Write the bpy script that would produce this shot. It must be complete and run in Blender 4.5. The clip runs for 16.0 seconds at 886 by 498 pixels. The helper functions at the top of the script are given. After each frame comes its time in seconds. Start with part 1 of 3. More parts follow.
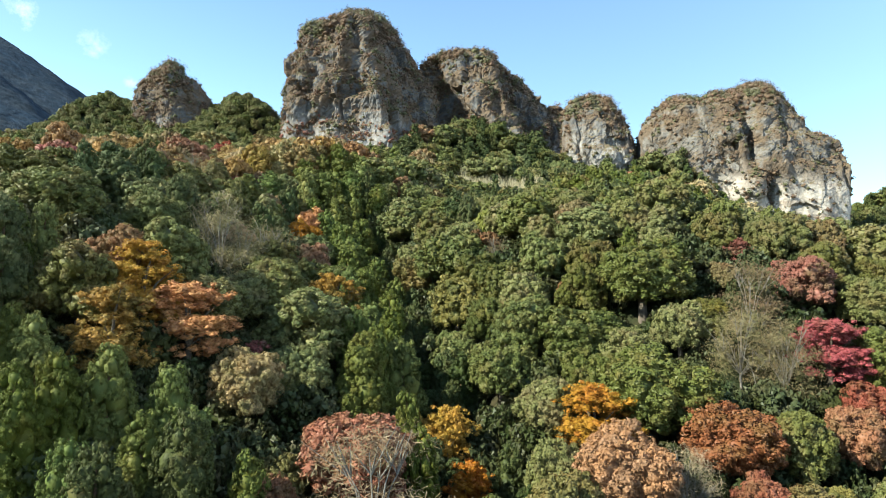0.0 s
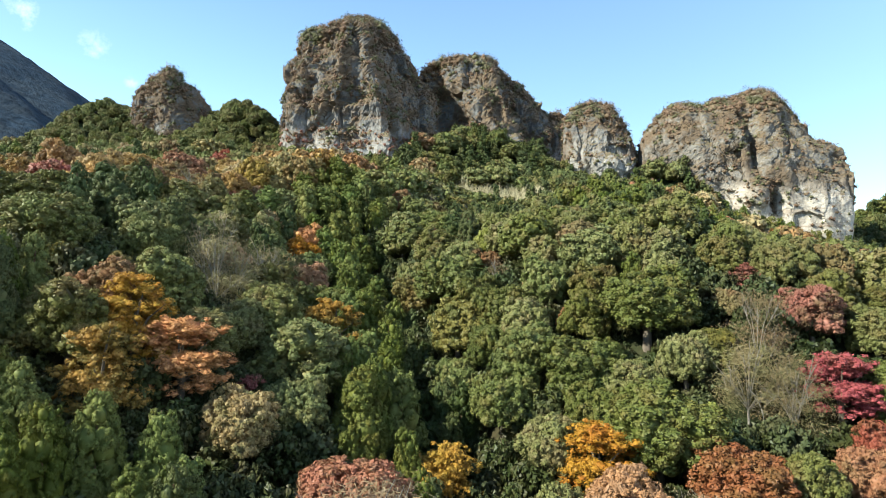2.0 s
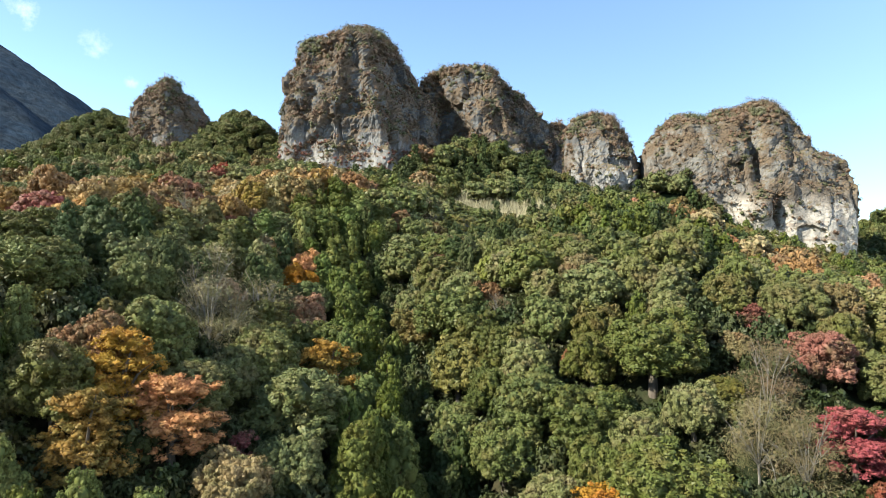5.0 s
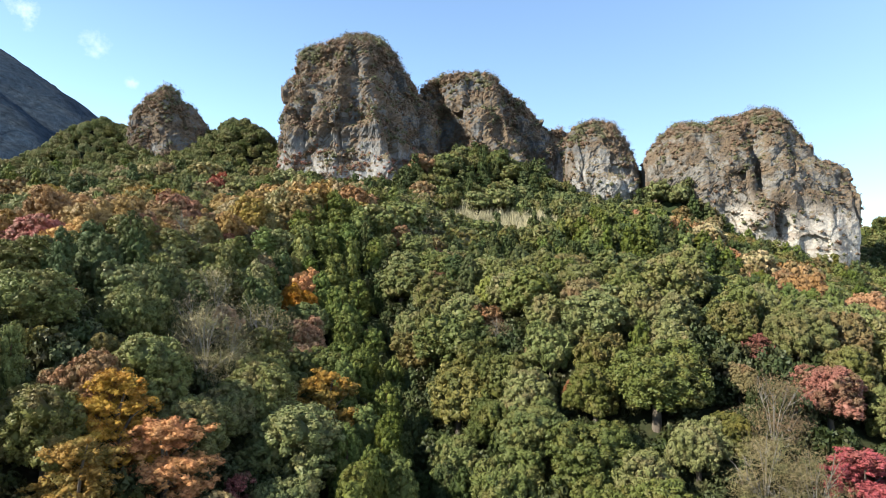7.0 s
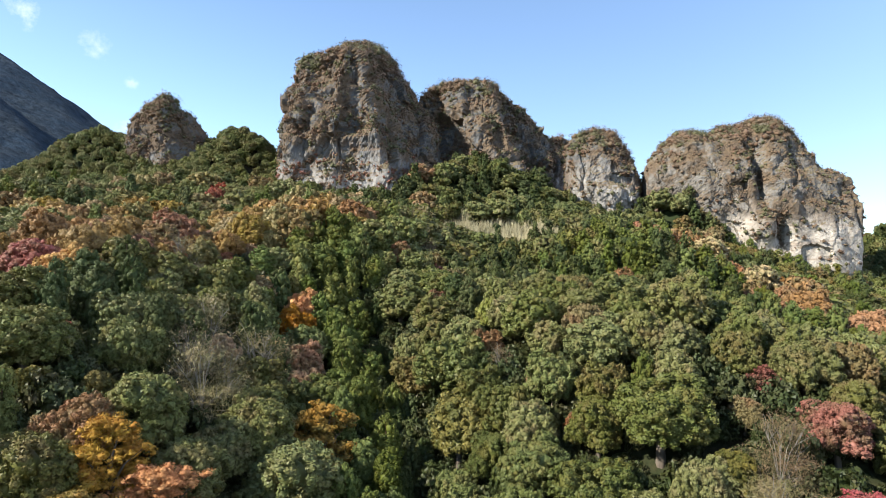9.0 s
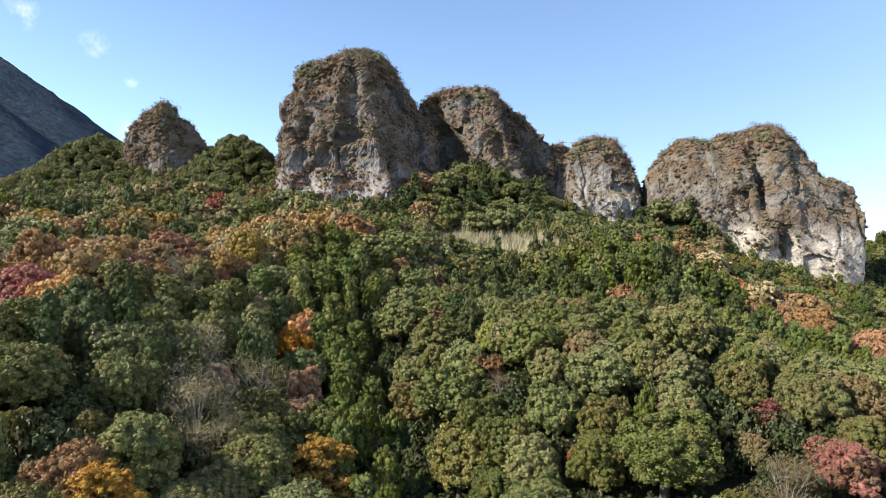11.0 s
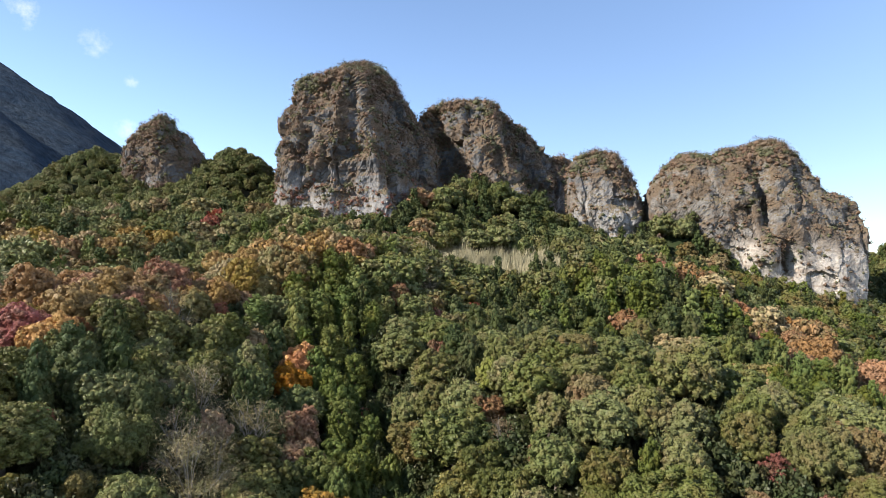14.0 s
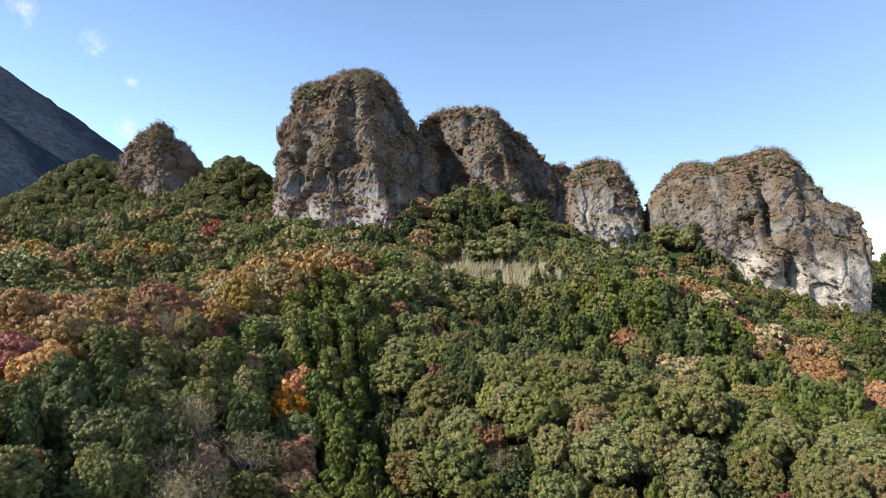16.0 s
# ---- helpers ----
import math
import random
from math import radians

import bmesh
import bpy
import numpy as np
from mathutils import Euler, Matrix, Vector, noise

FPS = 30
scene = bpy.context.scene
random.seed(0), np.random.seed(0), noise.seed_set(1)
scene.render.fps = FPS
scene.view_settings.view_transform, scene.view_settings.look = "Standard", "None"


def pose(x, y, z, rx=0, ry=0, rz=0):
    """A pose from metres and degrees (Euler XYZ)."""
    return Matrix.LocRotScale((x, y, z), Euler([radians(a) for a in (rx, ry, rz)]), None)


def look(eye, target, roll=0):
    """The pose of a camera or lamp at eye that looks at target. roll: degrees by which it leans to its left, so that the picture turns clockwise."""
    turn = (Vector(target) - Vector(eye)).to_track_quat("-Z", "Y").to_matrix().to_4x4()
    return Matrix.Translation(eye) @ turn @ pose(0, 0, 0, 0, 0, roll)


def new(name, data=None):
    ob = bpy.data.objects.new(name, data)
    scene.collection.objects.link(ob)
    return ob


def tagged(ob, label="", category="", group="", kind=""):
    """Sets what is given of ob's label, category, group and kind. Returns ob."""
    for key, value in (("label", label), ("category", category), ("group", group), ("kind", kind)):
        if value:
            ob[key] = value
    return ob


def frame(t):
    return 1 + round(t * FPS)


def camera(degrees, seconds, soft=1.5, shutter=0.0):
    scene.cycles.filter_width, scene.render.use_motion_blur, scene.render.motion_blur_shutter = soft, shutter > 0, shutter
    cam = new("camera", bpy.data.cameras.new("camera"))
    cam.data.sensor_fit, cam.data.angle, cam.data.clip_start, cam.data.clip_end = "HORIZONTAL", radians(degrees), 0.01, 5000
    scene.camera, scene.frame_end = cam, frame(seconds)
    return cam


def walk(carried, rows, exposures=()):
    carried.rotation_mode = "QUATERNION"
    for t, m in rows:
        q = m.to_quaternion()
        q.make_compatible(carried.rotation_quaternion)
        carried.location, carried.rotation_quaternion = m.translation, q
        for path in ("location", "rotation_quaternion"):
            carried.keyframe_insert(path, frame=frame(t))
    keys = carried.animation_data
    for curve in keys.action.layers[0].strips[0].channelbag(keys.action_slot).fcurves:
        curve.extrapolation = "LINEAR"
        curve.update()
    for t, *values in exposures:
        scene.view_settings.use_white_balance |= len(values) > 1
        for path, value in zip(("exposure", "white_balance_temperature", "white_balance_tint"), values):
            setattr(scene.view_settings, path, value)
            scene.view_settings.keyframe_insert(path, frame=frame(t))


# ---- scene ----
cam = camera(71.0, 16.0, 0.5)
METRES, EYE, TILT, LEAN, TURN = 30.0, 30.0, 3.0, 0.0, 0.0
AHEAD = 1.62
ROWS = [
    (0.0, 0.0, 0.0, 0.0, 0.0, -0.0, -0.0),
    (0.5, 0.0003, 0.0089, 0.0256, 0.0, 0.02, -0.01),
    (1.0, 0.0004, 0.0174, 0.0517, 0.01, 0.02, -0.02),
    (1.5, 0.0005, 0.0255, 0.0783, 0.02, 0.02, -0.03),
    (2.0, 0.0006, 0.0332, 0.1051, 0.03, 0.03, -0.03),
    (2.5, 0.0006, 0.0407, 0.1319, 0.04, 0.05, -0.04),
    (3.0, 0.0008, 0.0483, 0.1591, 0.04, 0.04, -0.03),
    (3.5, 0.0009, 0.0556, 0.1864, 0.04, 0.04, -0.04),
    (4.0, 0.001, 0.0628, 0.214, 0.04, 0.04, -0.04),
    (6.5, 0.0031, 0.0965, 0.3603, 0.08, 0.03, -0.04),
    (7.0, 0.0028, 0.1024, 0.3907, 0.08, 0.04, -0.02),
    (7.5, 0.0032, 0.1085, 0.4214, 0.08, 0.03, -0.01),
    (8.0, 0.0031, 0.1145, 0.4532, 0.08, 0.02, 0.01),
    (8.5, 0.0033, 0.1209, 0.4844, 0.09, 0.02, 0.04),
    (9.0, 0.0036, 0.1273, 0.5156, 0.09, 0.01, 0.06),
    (11.5, 0.0052, 0.1603, 0.6752, 0.08, -0.04, 0.07),
    (12.0, 0.0057, 0.1663, 0.7075, 0.08, -0.04, 0.07),
    (12.5, 0.0056, 0.1723, 0.7399, 0.08, -0.03, 0.07),
    (13.0, 0.0061, 0.1784, 0.7728, 0.07, -0.05, 0.05),
    (13.5, 0.0062, 0.1851, 0.8057, 0.07, -0.04, 0.03),
    (14.0, 0.0065, 0.1924, 0.839, 0.08, -0.06, 0.02),
    (14.5, 0.0066, 0.2011, 0.8717, 0.07, -0.06, 0.01),
    (15.0, 0.0064, 0.2104, 0.9053, 0.07, -0.08, 0.0),
    (15.5, 0.0073, 0.2207, 0.9385, 0.08, -0.08, 0.01),
    (16.0, 0.0068, 0.2314, 0.9718, 0.07, -0.1, -0.02),
]
walk(cam, [(t, pose(0, 0, EYE, TILT, LEAN, TURN) @ pose(METRES * x, METRES * AHEAD * y, METRES * z, 90 + pitch, roll, yaw)) for t, x, y, z, yaw, pitch, roll in ROWS],
     exposures=[(0.0, 1.60, 6200, -1), (8.0, 1.44, 6250, 8), (16.0, 1.18, 6200, 13)])

# ---- sky and sun ----
SUN_TO = Vector((-0.73, -0.35, 0.59)).normalized()
world = bpy.data.worlds.new("sky")
scene.world = world
world.use_nodes = True
wn, wl = world.node_tree.nodes, world.node_tree.links
sky = wn.new("ShaderNodeTexSky")
sky.sky_type, sky.sun_disc = "NISHITA", False
sky.sun_elevation = math.asin(SUN_TO.z)
sky.sun_rotation = -math.atan2(SUN_TO.x, SUN_TO.y) % (2 * math.pi)
sky.altitude, sky.air_density, sky.dust_density, sky.ozone_density = 300, 1.0, 0.6, 1.5
# thin wisps of cloud: direction and half-size in radians
WISPS = [
    ((-0.4698, 0.8226, 0.3203), 0.045),
    ((-0.4363, 0.8554, 0.2791), 0.022),
    ((-0.4470, 0.8689, 0.2129), 0.040),
    ((-0.5343, 0.7725, 0.3432), 0.050),
]
where = wn.new("ShaderNodeTexCoord")
fluff = wn.new("ShaderNodeTexNoise")
fluff.inputs["Scale"].default_value, fluff.inputs["Detail"].default_value, fluff.inputs["Roughness"].default_value = 55.0, 7.0, 0.68
wl.new(where.outputs["Generated"], fluff.inputs["Vector"])
above = sky.outputs[0]
for way, size in WISPS:
    gap = wn.new("ShaderNodeVectorMath")
    gap.operation = "DISTANCE"
    gap.inputs[1].default_value = way
    wl.new(where.outputs["Generated"], gap.inputs[0])
    near = wn.new("ShaderNodeMapRange")
    near.inputs[1].default_value, near.inputs[2].default_value, near.inputs[3].default_value, near.inputs[4].default_value = 0.0, size, 1.0, 0.0
    wl.new(gap.outputs["Value"], near.inputs[0])
    thick = wn.new("ShaderNodeMath")
    thick.operation = "MULTIPLY"
    wl.new(near.outputs[0], thick.inputs[0])
    wl.new(fluff.outputs["Fac"], thick.inputs[1])
    soft = wn.new("ShaderNodeMapRange")
    soft.inputs[1].default_value, soft.inputs[2].default_value, soft.inputs[4].default_value = 0.30, 0.62, 0.5
    wl.new(thick.outputs[0], soft.inputs[0])
    veil = wn.new("ShaderNodeMix")
    veil.data_type = "RGBA"
    veil.inputs[7].default_value = (5.2, 5.4, 5.6, 1)
    wl.new(soft.outputs[0], veil.inputs[0])
    wl.new(above, veil.inputs[6])
    above = veil.outputs[2]
wl.new(above, wn["Background"].inputs[0])
wn["Background"].inputs[1].default_value = 0.105
sun = new("sun", bpy.data.lights.new("sun", "SUN"))
sun.data.energy, sun.data.angle, sun.data.color = 5.0, radians(0.6), (1.0, 0.93, 0.80)
sun.matrix_world = look(SUN_TO * 300, (0, 0, 0))


# ---- materials ----
def material(name):
    m = bpy.data.materials.new(name)
    m.use_nodes = True
    n = m.node_tree.nodes
    return m, n, m.node_tree.links, n["Principled BSDF"]


def mix(n, l, kind, a, b, fac):
    """A colour mix; a, b and fac are sockets or values."""
    k = n.new("ShaderNodeMix")
    k.data_type, k.blend_type = "RGBA", kind
    for i, v in ((0, fac), (6, a), (7, b)):
        if isinstance(v, (int, float)):
            k.inputs[i].default_value = v
        elif isinstance(v, tuple):
            k.inputs[i].default_value = (*v, 1)
        else:
            l.new(v, k.inputs[i])
    return k.outputs[2]


def ramp(n, l, value, lo, hi, out_lo=0.0, out_hi=1.0):
    r = n.new("ShaderNodeMapRange")
    r.inputs[1].default_value, r.inputs[2].default_value = lo, hi
    r.inputs[3].default_value, r.inputs[4].default_value = out_lo, out_hi
    l.new(value, r.inputs[0])
    return r.outputs[0]


def noise_tex(n, l, scale, detail=4.0, stretch=None, rough=0.55):
    t = n.new("ShaderNodeTexNoise")
    t.inputs["Scale"].default_value, t.inputs["Detail"].default_value, t.inputs["Roughness"].default_value = scale, detail, rough
    g = n.new("ShaderNodeNewGeometry")
    if stretch:
        m = n.new("ShaderNodeMapping")
        m.inputs["Scale"].default_value = stretch
        l.new(g.outputs["Position"], m.inputs[0])
        l.new(m.outputs[0], t.inputs["Vector"])
    else:
        l.new(g.outputs["Position"], t.inputs["Vector"])
    return t.outputs["Fac"]


def leaf_material(name, dark, light, other, share=0.15, gloss=0.5, clear=0.05):
    """Leaves: every leaf between dark and light, some of another colour, each tree a little apart."""
    m, n, l, p = material(name)
    g = n.new("ShaderNodeNewGeometry")
    info = n.new("ShaderNodeObjectInfo")
    att = n.new("ShaderNodeAttribute")
    att.attribute_name = "tint"
    one = n.new("ShaderNodeMath")
    one.operation = "ADD"
    l.new(info.outputs["Random"], one.inputs[0])
    l.new(att.outputs["Fac"], one.inputs[1])
    tree = n.new("ShaderNodeMath")
    tree.operation = "FRACT"
    l.new(one.outputs[0], tree.inputs[0])
    base = mix(n, l, "MIX", dark, light, ramp(n, l, g.outputs["Random Per Island"], 0, 1, 0.3, 0.68))
    patch = noise_tex(n, l, 0.45, 2.0)
    base = mix(n, l, "MIX", base, other, ramp(n, l, patch, 0.62 - share, 0.72 - share * 0.4, 0, 0.85))
    hsv = n.new("ShaderNodeHueSaturation")
    l.new(base, hsv.inputs["Color"])
    l.new(ramp(n, l, tree.outputs[0], 0, 1, 0.478, 0.518), hsv.inputs["Hue"])
    tree2 = n.new("ShaderNodeMath")
    tree2.operation = "PINGPONG"
    tree2.inputs[1].default_value = 0.21
    l.new(tree.outputs[0], tree2.inputs[0])
    l.new(ramp(n, l, tree2.outputs[0], 0, 0.21, 0.72, 1.16), hsv.inputs["Value"])
    l.new(ramp(n, l, tree2.outputs[0], 0, 0.21, 1.05, 0.85), hsv.inputs["Saturation"])
    l.new(hsv.outputs[0], p.inputs["Base Color"])
    p.inputs["Roughness"].default_value = gloss
    p.inputs["Specular IOR Level"].default_value = 0.15
    tr = n.new("ShaderNodeBsdfTranslucent")
    l.new(hsv.outputs[0], tr.inputs["Color"])
    ms = n.new("ShaderNodeMixShader")
    ms.inputs[0].default_value = clear
    l.new(p.outputs[0], ms.inputs[1])
    l.new(tr.outputs[0], ms.inputs[2])
    l.new(ms.outputs[0], n["Material Output"].inputs[0])
    return m


LEAF = {
    "evergreen": leaf_material("evergreen_leaves", (0.067, 0.082, 0.020), (0.163, 0.163, 0.044), (0.140, 0.114, 0.038)),
    "dull": leaf_material("dull_evergreen_leaves", (0.061, 0.073, 0.019), (0.135, 0.143, 0.041), (0.137, 0.118, 0.035)),
    "cedar": leaf_material("cedar_needles", (0.047, 0.070, 0.014), (0.127, 0.142, 0.024), (0.105, 0.102, 0.016), 0.1, 0.6),
    "darkcedar": leaf_material("dark_cedar_needles", (0.028, 0.045, 0.013), (0.077, 0.089, 0.024), (0.077, 0.074, 0.021), 0.1, 0.6),
    "lime": leaf_material("bright_green_leaves", (0.101, 0.120, 0.016), (0.194, 0.194, 0.025), (0.143, 0.123, 0.025)),
    "olive": leaf_material("olive_leaves", (0.099, 0.085, 0.027), (0.179, 0.144, 0.051), (0.152, 0.093, 0.034)),
    "yellow": leaf_material("yellow_green_leaves", (0.091, 0.083, 0.017), (0.235, 0.192, 0.046), (0.065, 0.072, 0.017), 0.2),
    "gold": leaf_material("golden_leaves", (0.249, 0.127, 0.014), (0.431, 0.238, 0.028), (0.332, 0.127, 0.017), 0.2),
    "goldolive": leaf_material("golden_olive_leaves", (0.202, 0.130, 0.021), (0.368, 0.242, 0.042), (0.147, 0.130, 0.028), 0.2),
    "goldbrown": leaf_material("golden_brown_leaves", (0.197, 0.128, 0.030), (0.328, 0.219, 0.061), (0.230, 0.128, 0.046), 0.2),
    "orange": leaf_material("orange_leaves", (0.25, 0.10, 0.012), (0.40, 0.18, 0.022), (0.30, 0.16, 0.02), 0.2),
    "peach": leaf_material("peach_orange_leaves", (0.209, 0.106, 0.031), (0.315, 0.170, 0.054), (0.192, 0.111, 0.046), 0.25),
    "rust": leaf_material("rust_red_leaves", (0.165, 0.048, 0.025), (0.270, 0.084, 0.044), (0.150, 0.075, 0.032), 0.2),
    "red": leaf_material("crimson_leaves", (0.162, 0.020, 0.014), (0.247, 0.041, 0.029), (0.162, 0.054, 0.030), 0.12),
    "darkred": leaf_material("dark_red_leaves", (0.10, 0.03, 0.02), (0.2, 0.06, 0.04), (0.10, 0.06, 0.03), 0.12),
    "brown": leaf_material("brown_leaves", (0.179, 0.095, 0.045), (0.336, 0.179, 0.084), (0.157, 0.123, 0.056), 0.2),
    "pinkbrown": leaf_material("pinkish_brown_leaves", (0.174, 0.076, 0.047), (0.285, 0.138, 0.079), (0.143, 0.107, 0.050), 0.2),
    "tan": leaf_material("tan_leaves", (0.185, 0.127, 0.050), (0.319, 0.222, 0.094), (0.126, 0.120, 0.044), 0.22),
    "vine": leaf_material("pinkish_red_vine_leaves", (0.16, 0.06, 0.045), (0.28, 0.12, 0.09), (0.12, 0.10, 0.05), 0.2),
    "scrub": leaf_material("withered_scrub_leaves", (0.085, 0.060, 0.034), (0.16, 0.112, 0.064), (0.13, 0.072, 0.045), 0.25),
    "green_scrub": leaf_material("olive_scrub_leaves", (0.06, 0.062, 0.03), (0.12, 0.115, 0.055), (0.10, 0.085, 0.045), 0.25),
    # shrub leaves coloured darker than the trees', deepening the shade in gaps
    "shade": leaf_material("shrub_leaves_darkened_for_shade", (0.022, 0.032, 0.010), (0.056, 0.066, 0.020), (0.052, 0.048, 0.018)),
    "bare": leaf_material("thin_grey_brown_leaves", (0.156, 0.115, 0.060), (0.288, 0.218, 0.120), (0.144, 0.138, 0.060), 0.2),
}


def bark_material(name, a, b):
    m, n, l, p = material(name)
    f = noise_tex(n, l, 3.0, 5.0, (1, 1, 0.2))
    l.new(mix(n, l, "MIX", a, b, ramp(n, l, f, 0.3, 0.7)), p.inputs["Base Color"])
    p.inputs["Roughness"].default_value = 0.9
    bump = n.new("ShaderNodeBump")
    bump.inputs["Strength"].default_value, bump.inputs["Distance"].default_value = 0.6, 0.05
    l.new(f, bump.inputs["Height"])
    l.new(bump.outputs[0], p.inputs["Normal"])
    return m


BARK = bark_material("grey_brown_bark", (0.05, 0.038, 0.028), (0.12, 0.095, 0.07))
PALE_BARK = bark_material("pale_grey_bark", (0.11, 0.095, 0.08), (0.22, 0.20, 0.17))
CEDAR_BARK = bark_material("reddish_cedar_bark", (0.07, 0.04, 0.025), (0.16, 0.09, 0.06))


def soil_material():
    m, n, l, p = material("leaf_litter_soil")
    f = noise_tex(n, l, 0.05, 6.0)
    g = noise_tex(n, l, 1.3, 6.0)
    c = mix(n, l, "MIX", (0.018, 0.018, 0.010), (0.042, 0.033, 0.018), ramp(n, l, g, 0.35, 0.65))
    c = mix(n, l, "MIX", c, (0.022, 0.030, 0.012), ramp(n, l, f, 0.45, 0.6))
    l.new(c, p.inputs["Base Color"])
    p.inputs["Roughness"].default_value = 0.95
    p.inputs["Specular IOR Level"].default_value = 0.08
    bump = n.new("ShaderNodeBump")
    bump.inputs["Strength"].default_value, bump.inputs["Distance"].default_value = 0.8, 0.3
    l.new(g, bump.inputs["Height"])
    l.new(bump.outputs[0], p.inputs["Normal"])
    return m


def rock_material(name, pale, grey, dark, pale_lo, pale_hi):
    """Weathered volcanic rock: pale fresh faces low down, grey lichen, dark streaks, dry growth on ledges."""
    m, n, l, p = material(name)
    g = n.new("ShaderNodeNewGeometry")
    sep = n.new("ShaderNodeSeparateXYZ")
    l.new(g.outputs["Position"], sep.inputs[0])
    nor = n.new("ShaderNodeSeparateXYZ")
    l.new(g.outputs["Normal"], nor.inputs[0])
    big = noise_tex(n, l, 0.07, 5.0)
    mid = noise_tex(n, l, 0.35, 7.0, None, 0.65)
    fine = noise_tex(n, l, 1.6, 8.0, None, 0.7)
    streak = noise_tex(n, l, 0.55, 5.0, (1, 1, 0.10))
    layer = noise_tex(n, l, 0.4, 4.0, (0.15, 0.15, 1.6))
    # height of the pale zone wavers
    wav = n.new("ShaderNodeMath")
    wav.operation = "MULTIPLY_ADD"
    l.new(big, wav.inputs[0])
    wav.inputs[1].default_value = 38.0
    l.new(sep.outputs["Z"], wav.inputs[2])
    palefac = ramp(n, l, wav.outputs[0], pale_lo + 19, pale_hi + 19, 1.0, 0.0)
    c = mix(n, l, "MIX", grey, tuple(v * 1.55 for v in grey), ramp(n, l, mid, 0.3, 0.7))
    c = mix(n, l, "MIX", c, pale, palefac)
    c = mix(n, l, "MIX", c, dark, ramp(n, l, streak, 0.5, 0.7, 0, 0.55))
    c = mix(n, l, "MIX", c, (0.20, 0.13, 0.085), ramp(n, l, layer, 0.55, 0.7, 0, 0.5))
    c = mix(n, l, "MULTIPLY", c, (0.5, 0.49, 0.47), ramp(n, l, fine, 0.48, 0.7, 0, 0.5))
    grow = n.new("ShaderNodeMath")
    grow.operation = "ADD"
    l.new(nor.outputs["Z"], grow.inputs[0])
    l.new(ramp(n, l, mid, 0.3, 0.7, -0.3, 0.3), grow.inputs[1])
    veg = mix(n, l, "MIX", (0.07, 0.062, 0.03), (0.14, 0.10, 0.06), ramp(n, l, fine, 0.4, 0.6))
    c = mix(n, l, "MIX", c, veg, ramp(n, l, grow.outputs[0], 0.28, 0.5, 0, 0.9))
    cover = noise_tex(n, l, 0.13, 7.0, None, 0.68)
    dry = mix(n, l, "MIX", (0.070, 0.050, 0.030), (0.14, 0.095, 0.060), ramp(n, l, fine, 0.4, 0.6))
    free_of = n.new("ShaderNodeMath")
    free_of.operation = "MULTIPLY"
    l.new(ramp(n, l, cover, 0.44, 0.54, 0, 0.85), free_of.inputs[0])
    l.new(ramp(n, l, wav.outputs[0], pale_lo + 19, pale_hi + 19, 0.15, 1.0), free_of.inputs[1])
    c = mix(n, l, "MIX", c, dry, free_of.outputs[0])
    l.new(c, p.inputs["Base Color"])
    p.inputs["Roughness"].default_value = 0.92
    p.inputs["Specular IOR Level"].default_value = 0.2
    hsum = n.new("ShaderNodeMath")
    hsum.operation = "ADD"
    l.new(mid, hsum.inputs[0])
    l.new(fine, hsum.inputs[1])
    bump = n.new("ShaderNodeBump")
    bump.inputs["Strength"].default_value, bump.inputs["Distance"].default_value = 1.0, 0.45
    l.new(hsum.outputs[0], bump.inputs["Height"])
    l.new(bump.outputs[0], p.inputs["Normal"])
    return m


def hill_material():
    m, n, l, p = material("haze_blue_far_slopes")
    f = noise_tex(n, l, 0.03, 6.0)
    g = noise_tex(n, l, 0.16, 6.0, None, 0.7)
    # bluish base: distance haze is mixed into the colour of the woods
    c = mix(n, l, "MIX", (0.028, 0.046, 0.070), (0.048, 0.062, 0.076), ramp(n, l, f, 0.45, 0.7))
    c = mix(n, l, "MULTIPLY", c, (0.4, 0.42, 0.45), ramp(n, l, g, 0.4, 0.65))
    l.new(c, p.inputs["Base Color"])
    p.inputs["Roughness"].default_value = 0.95
    p.inputs["Specular IOR Level"].default_value = 0.08
    bump = n.new("ShaderNodeBump")
    bump.inputs["Strength"].default_value, bump.inputs["Distance"].default_value = 1.0, 6.0
    l.new(g, bump.inputs["Height"])
    l.new(bump.outputs[0], p.inputs["Normal"])
    return m


SOIL = soil_material()
ROCK = rock_material("grey_cliff_rock", (0.30, 0.285, 0.265), (0.095, 0.095, 0.096), (0.045, 0.045, 0.048), 79, 95)
WHITE_ROCK = rock_material("pale_cliff_rock", (0.46, 0.41, 0.35), (0.14, 0.13, 0.118), (0.075, 0.07, 0.066), 58, 76)
HILL = hill_material()


# ---- terrain ----
# smooth swells on an 80 m lattice, and the near spurs and gullies on a 30 m one
SWELL = [-2.9, -15.8, -27, -15.4, -24, -18.1, -5.6, 0.0, 7.5, 3.3, 4.7, 8.5, 1.6, -6.0, -0.1, 10.6, 10.4, -3.8, 0.8, -7.9, -1.8, 14.0, -6.6, 0.2, -0.1, 6.9, 
    -14.0, 8.7, 30, 25, 39, 19.6, 33, 9.0, 1.4, -3.1, 3.1, 6.4, -18.8, -7.8, -0.9, 3.2]
SPUR = [4.1, 3.1, -5.7, 2.4, -12.2, -4.4, -12.9, 13.1, -4.1, -7.6, 9.9, 0.5, 6.5, 2.7, -13.0, 13.8, 3.2, -2.2, -0.2, 6.8, -2.3, 5.5, -13.9, 5.8, -6.6, 1.2, 
    15.4, -13.4, 17.5, 1.1]


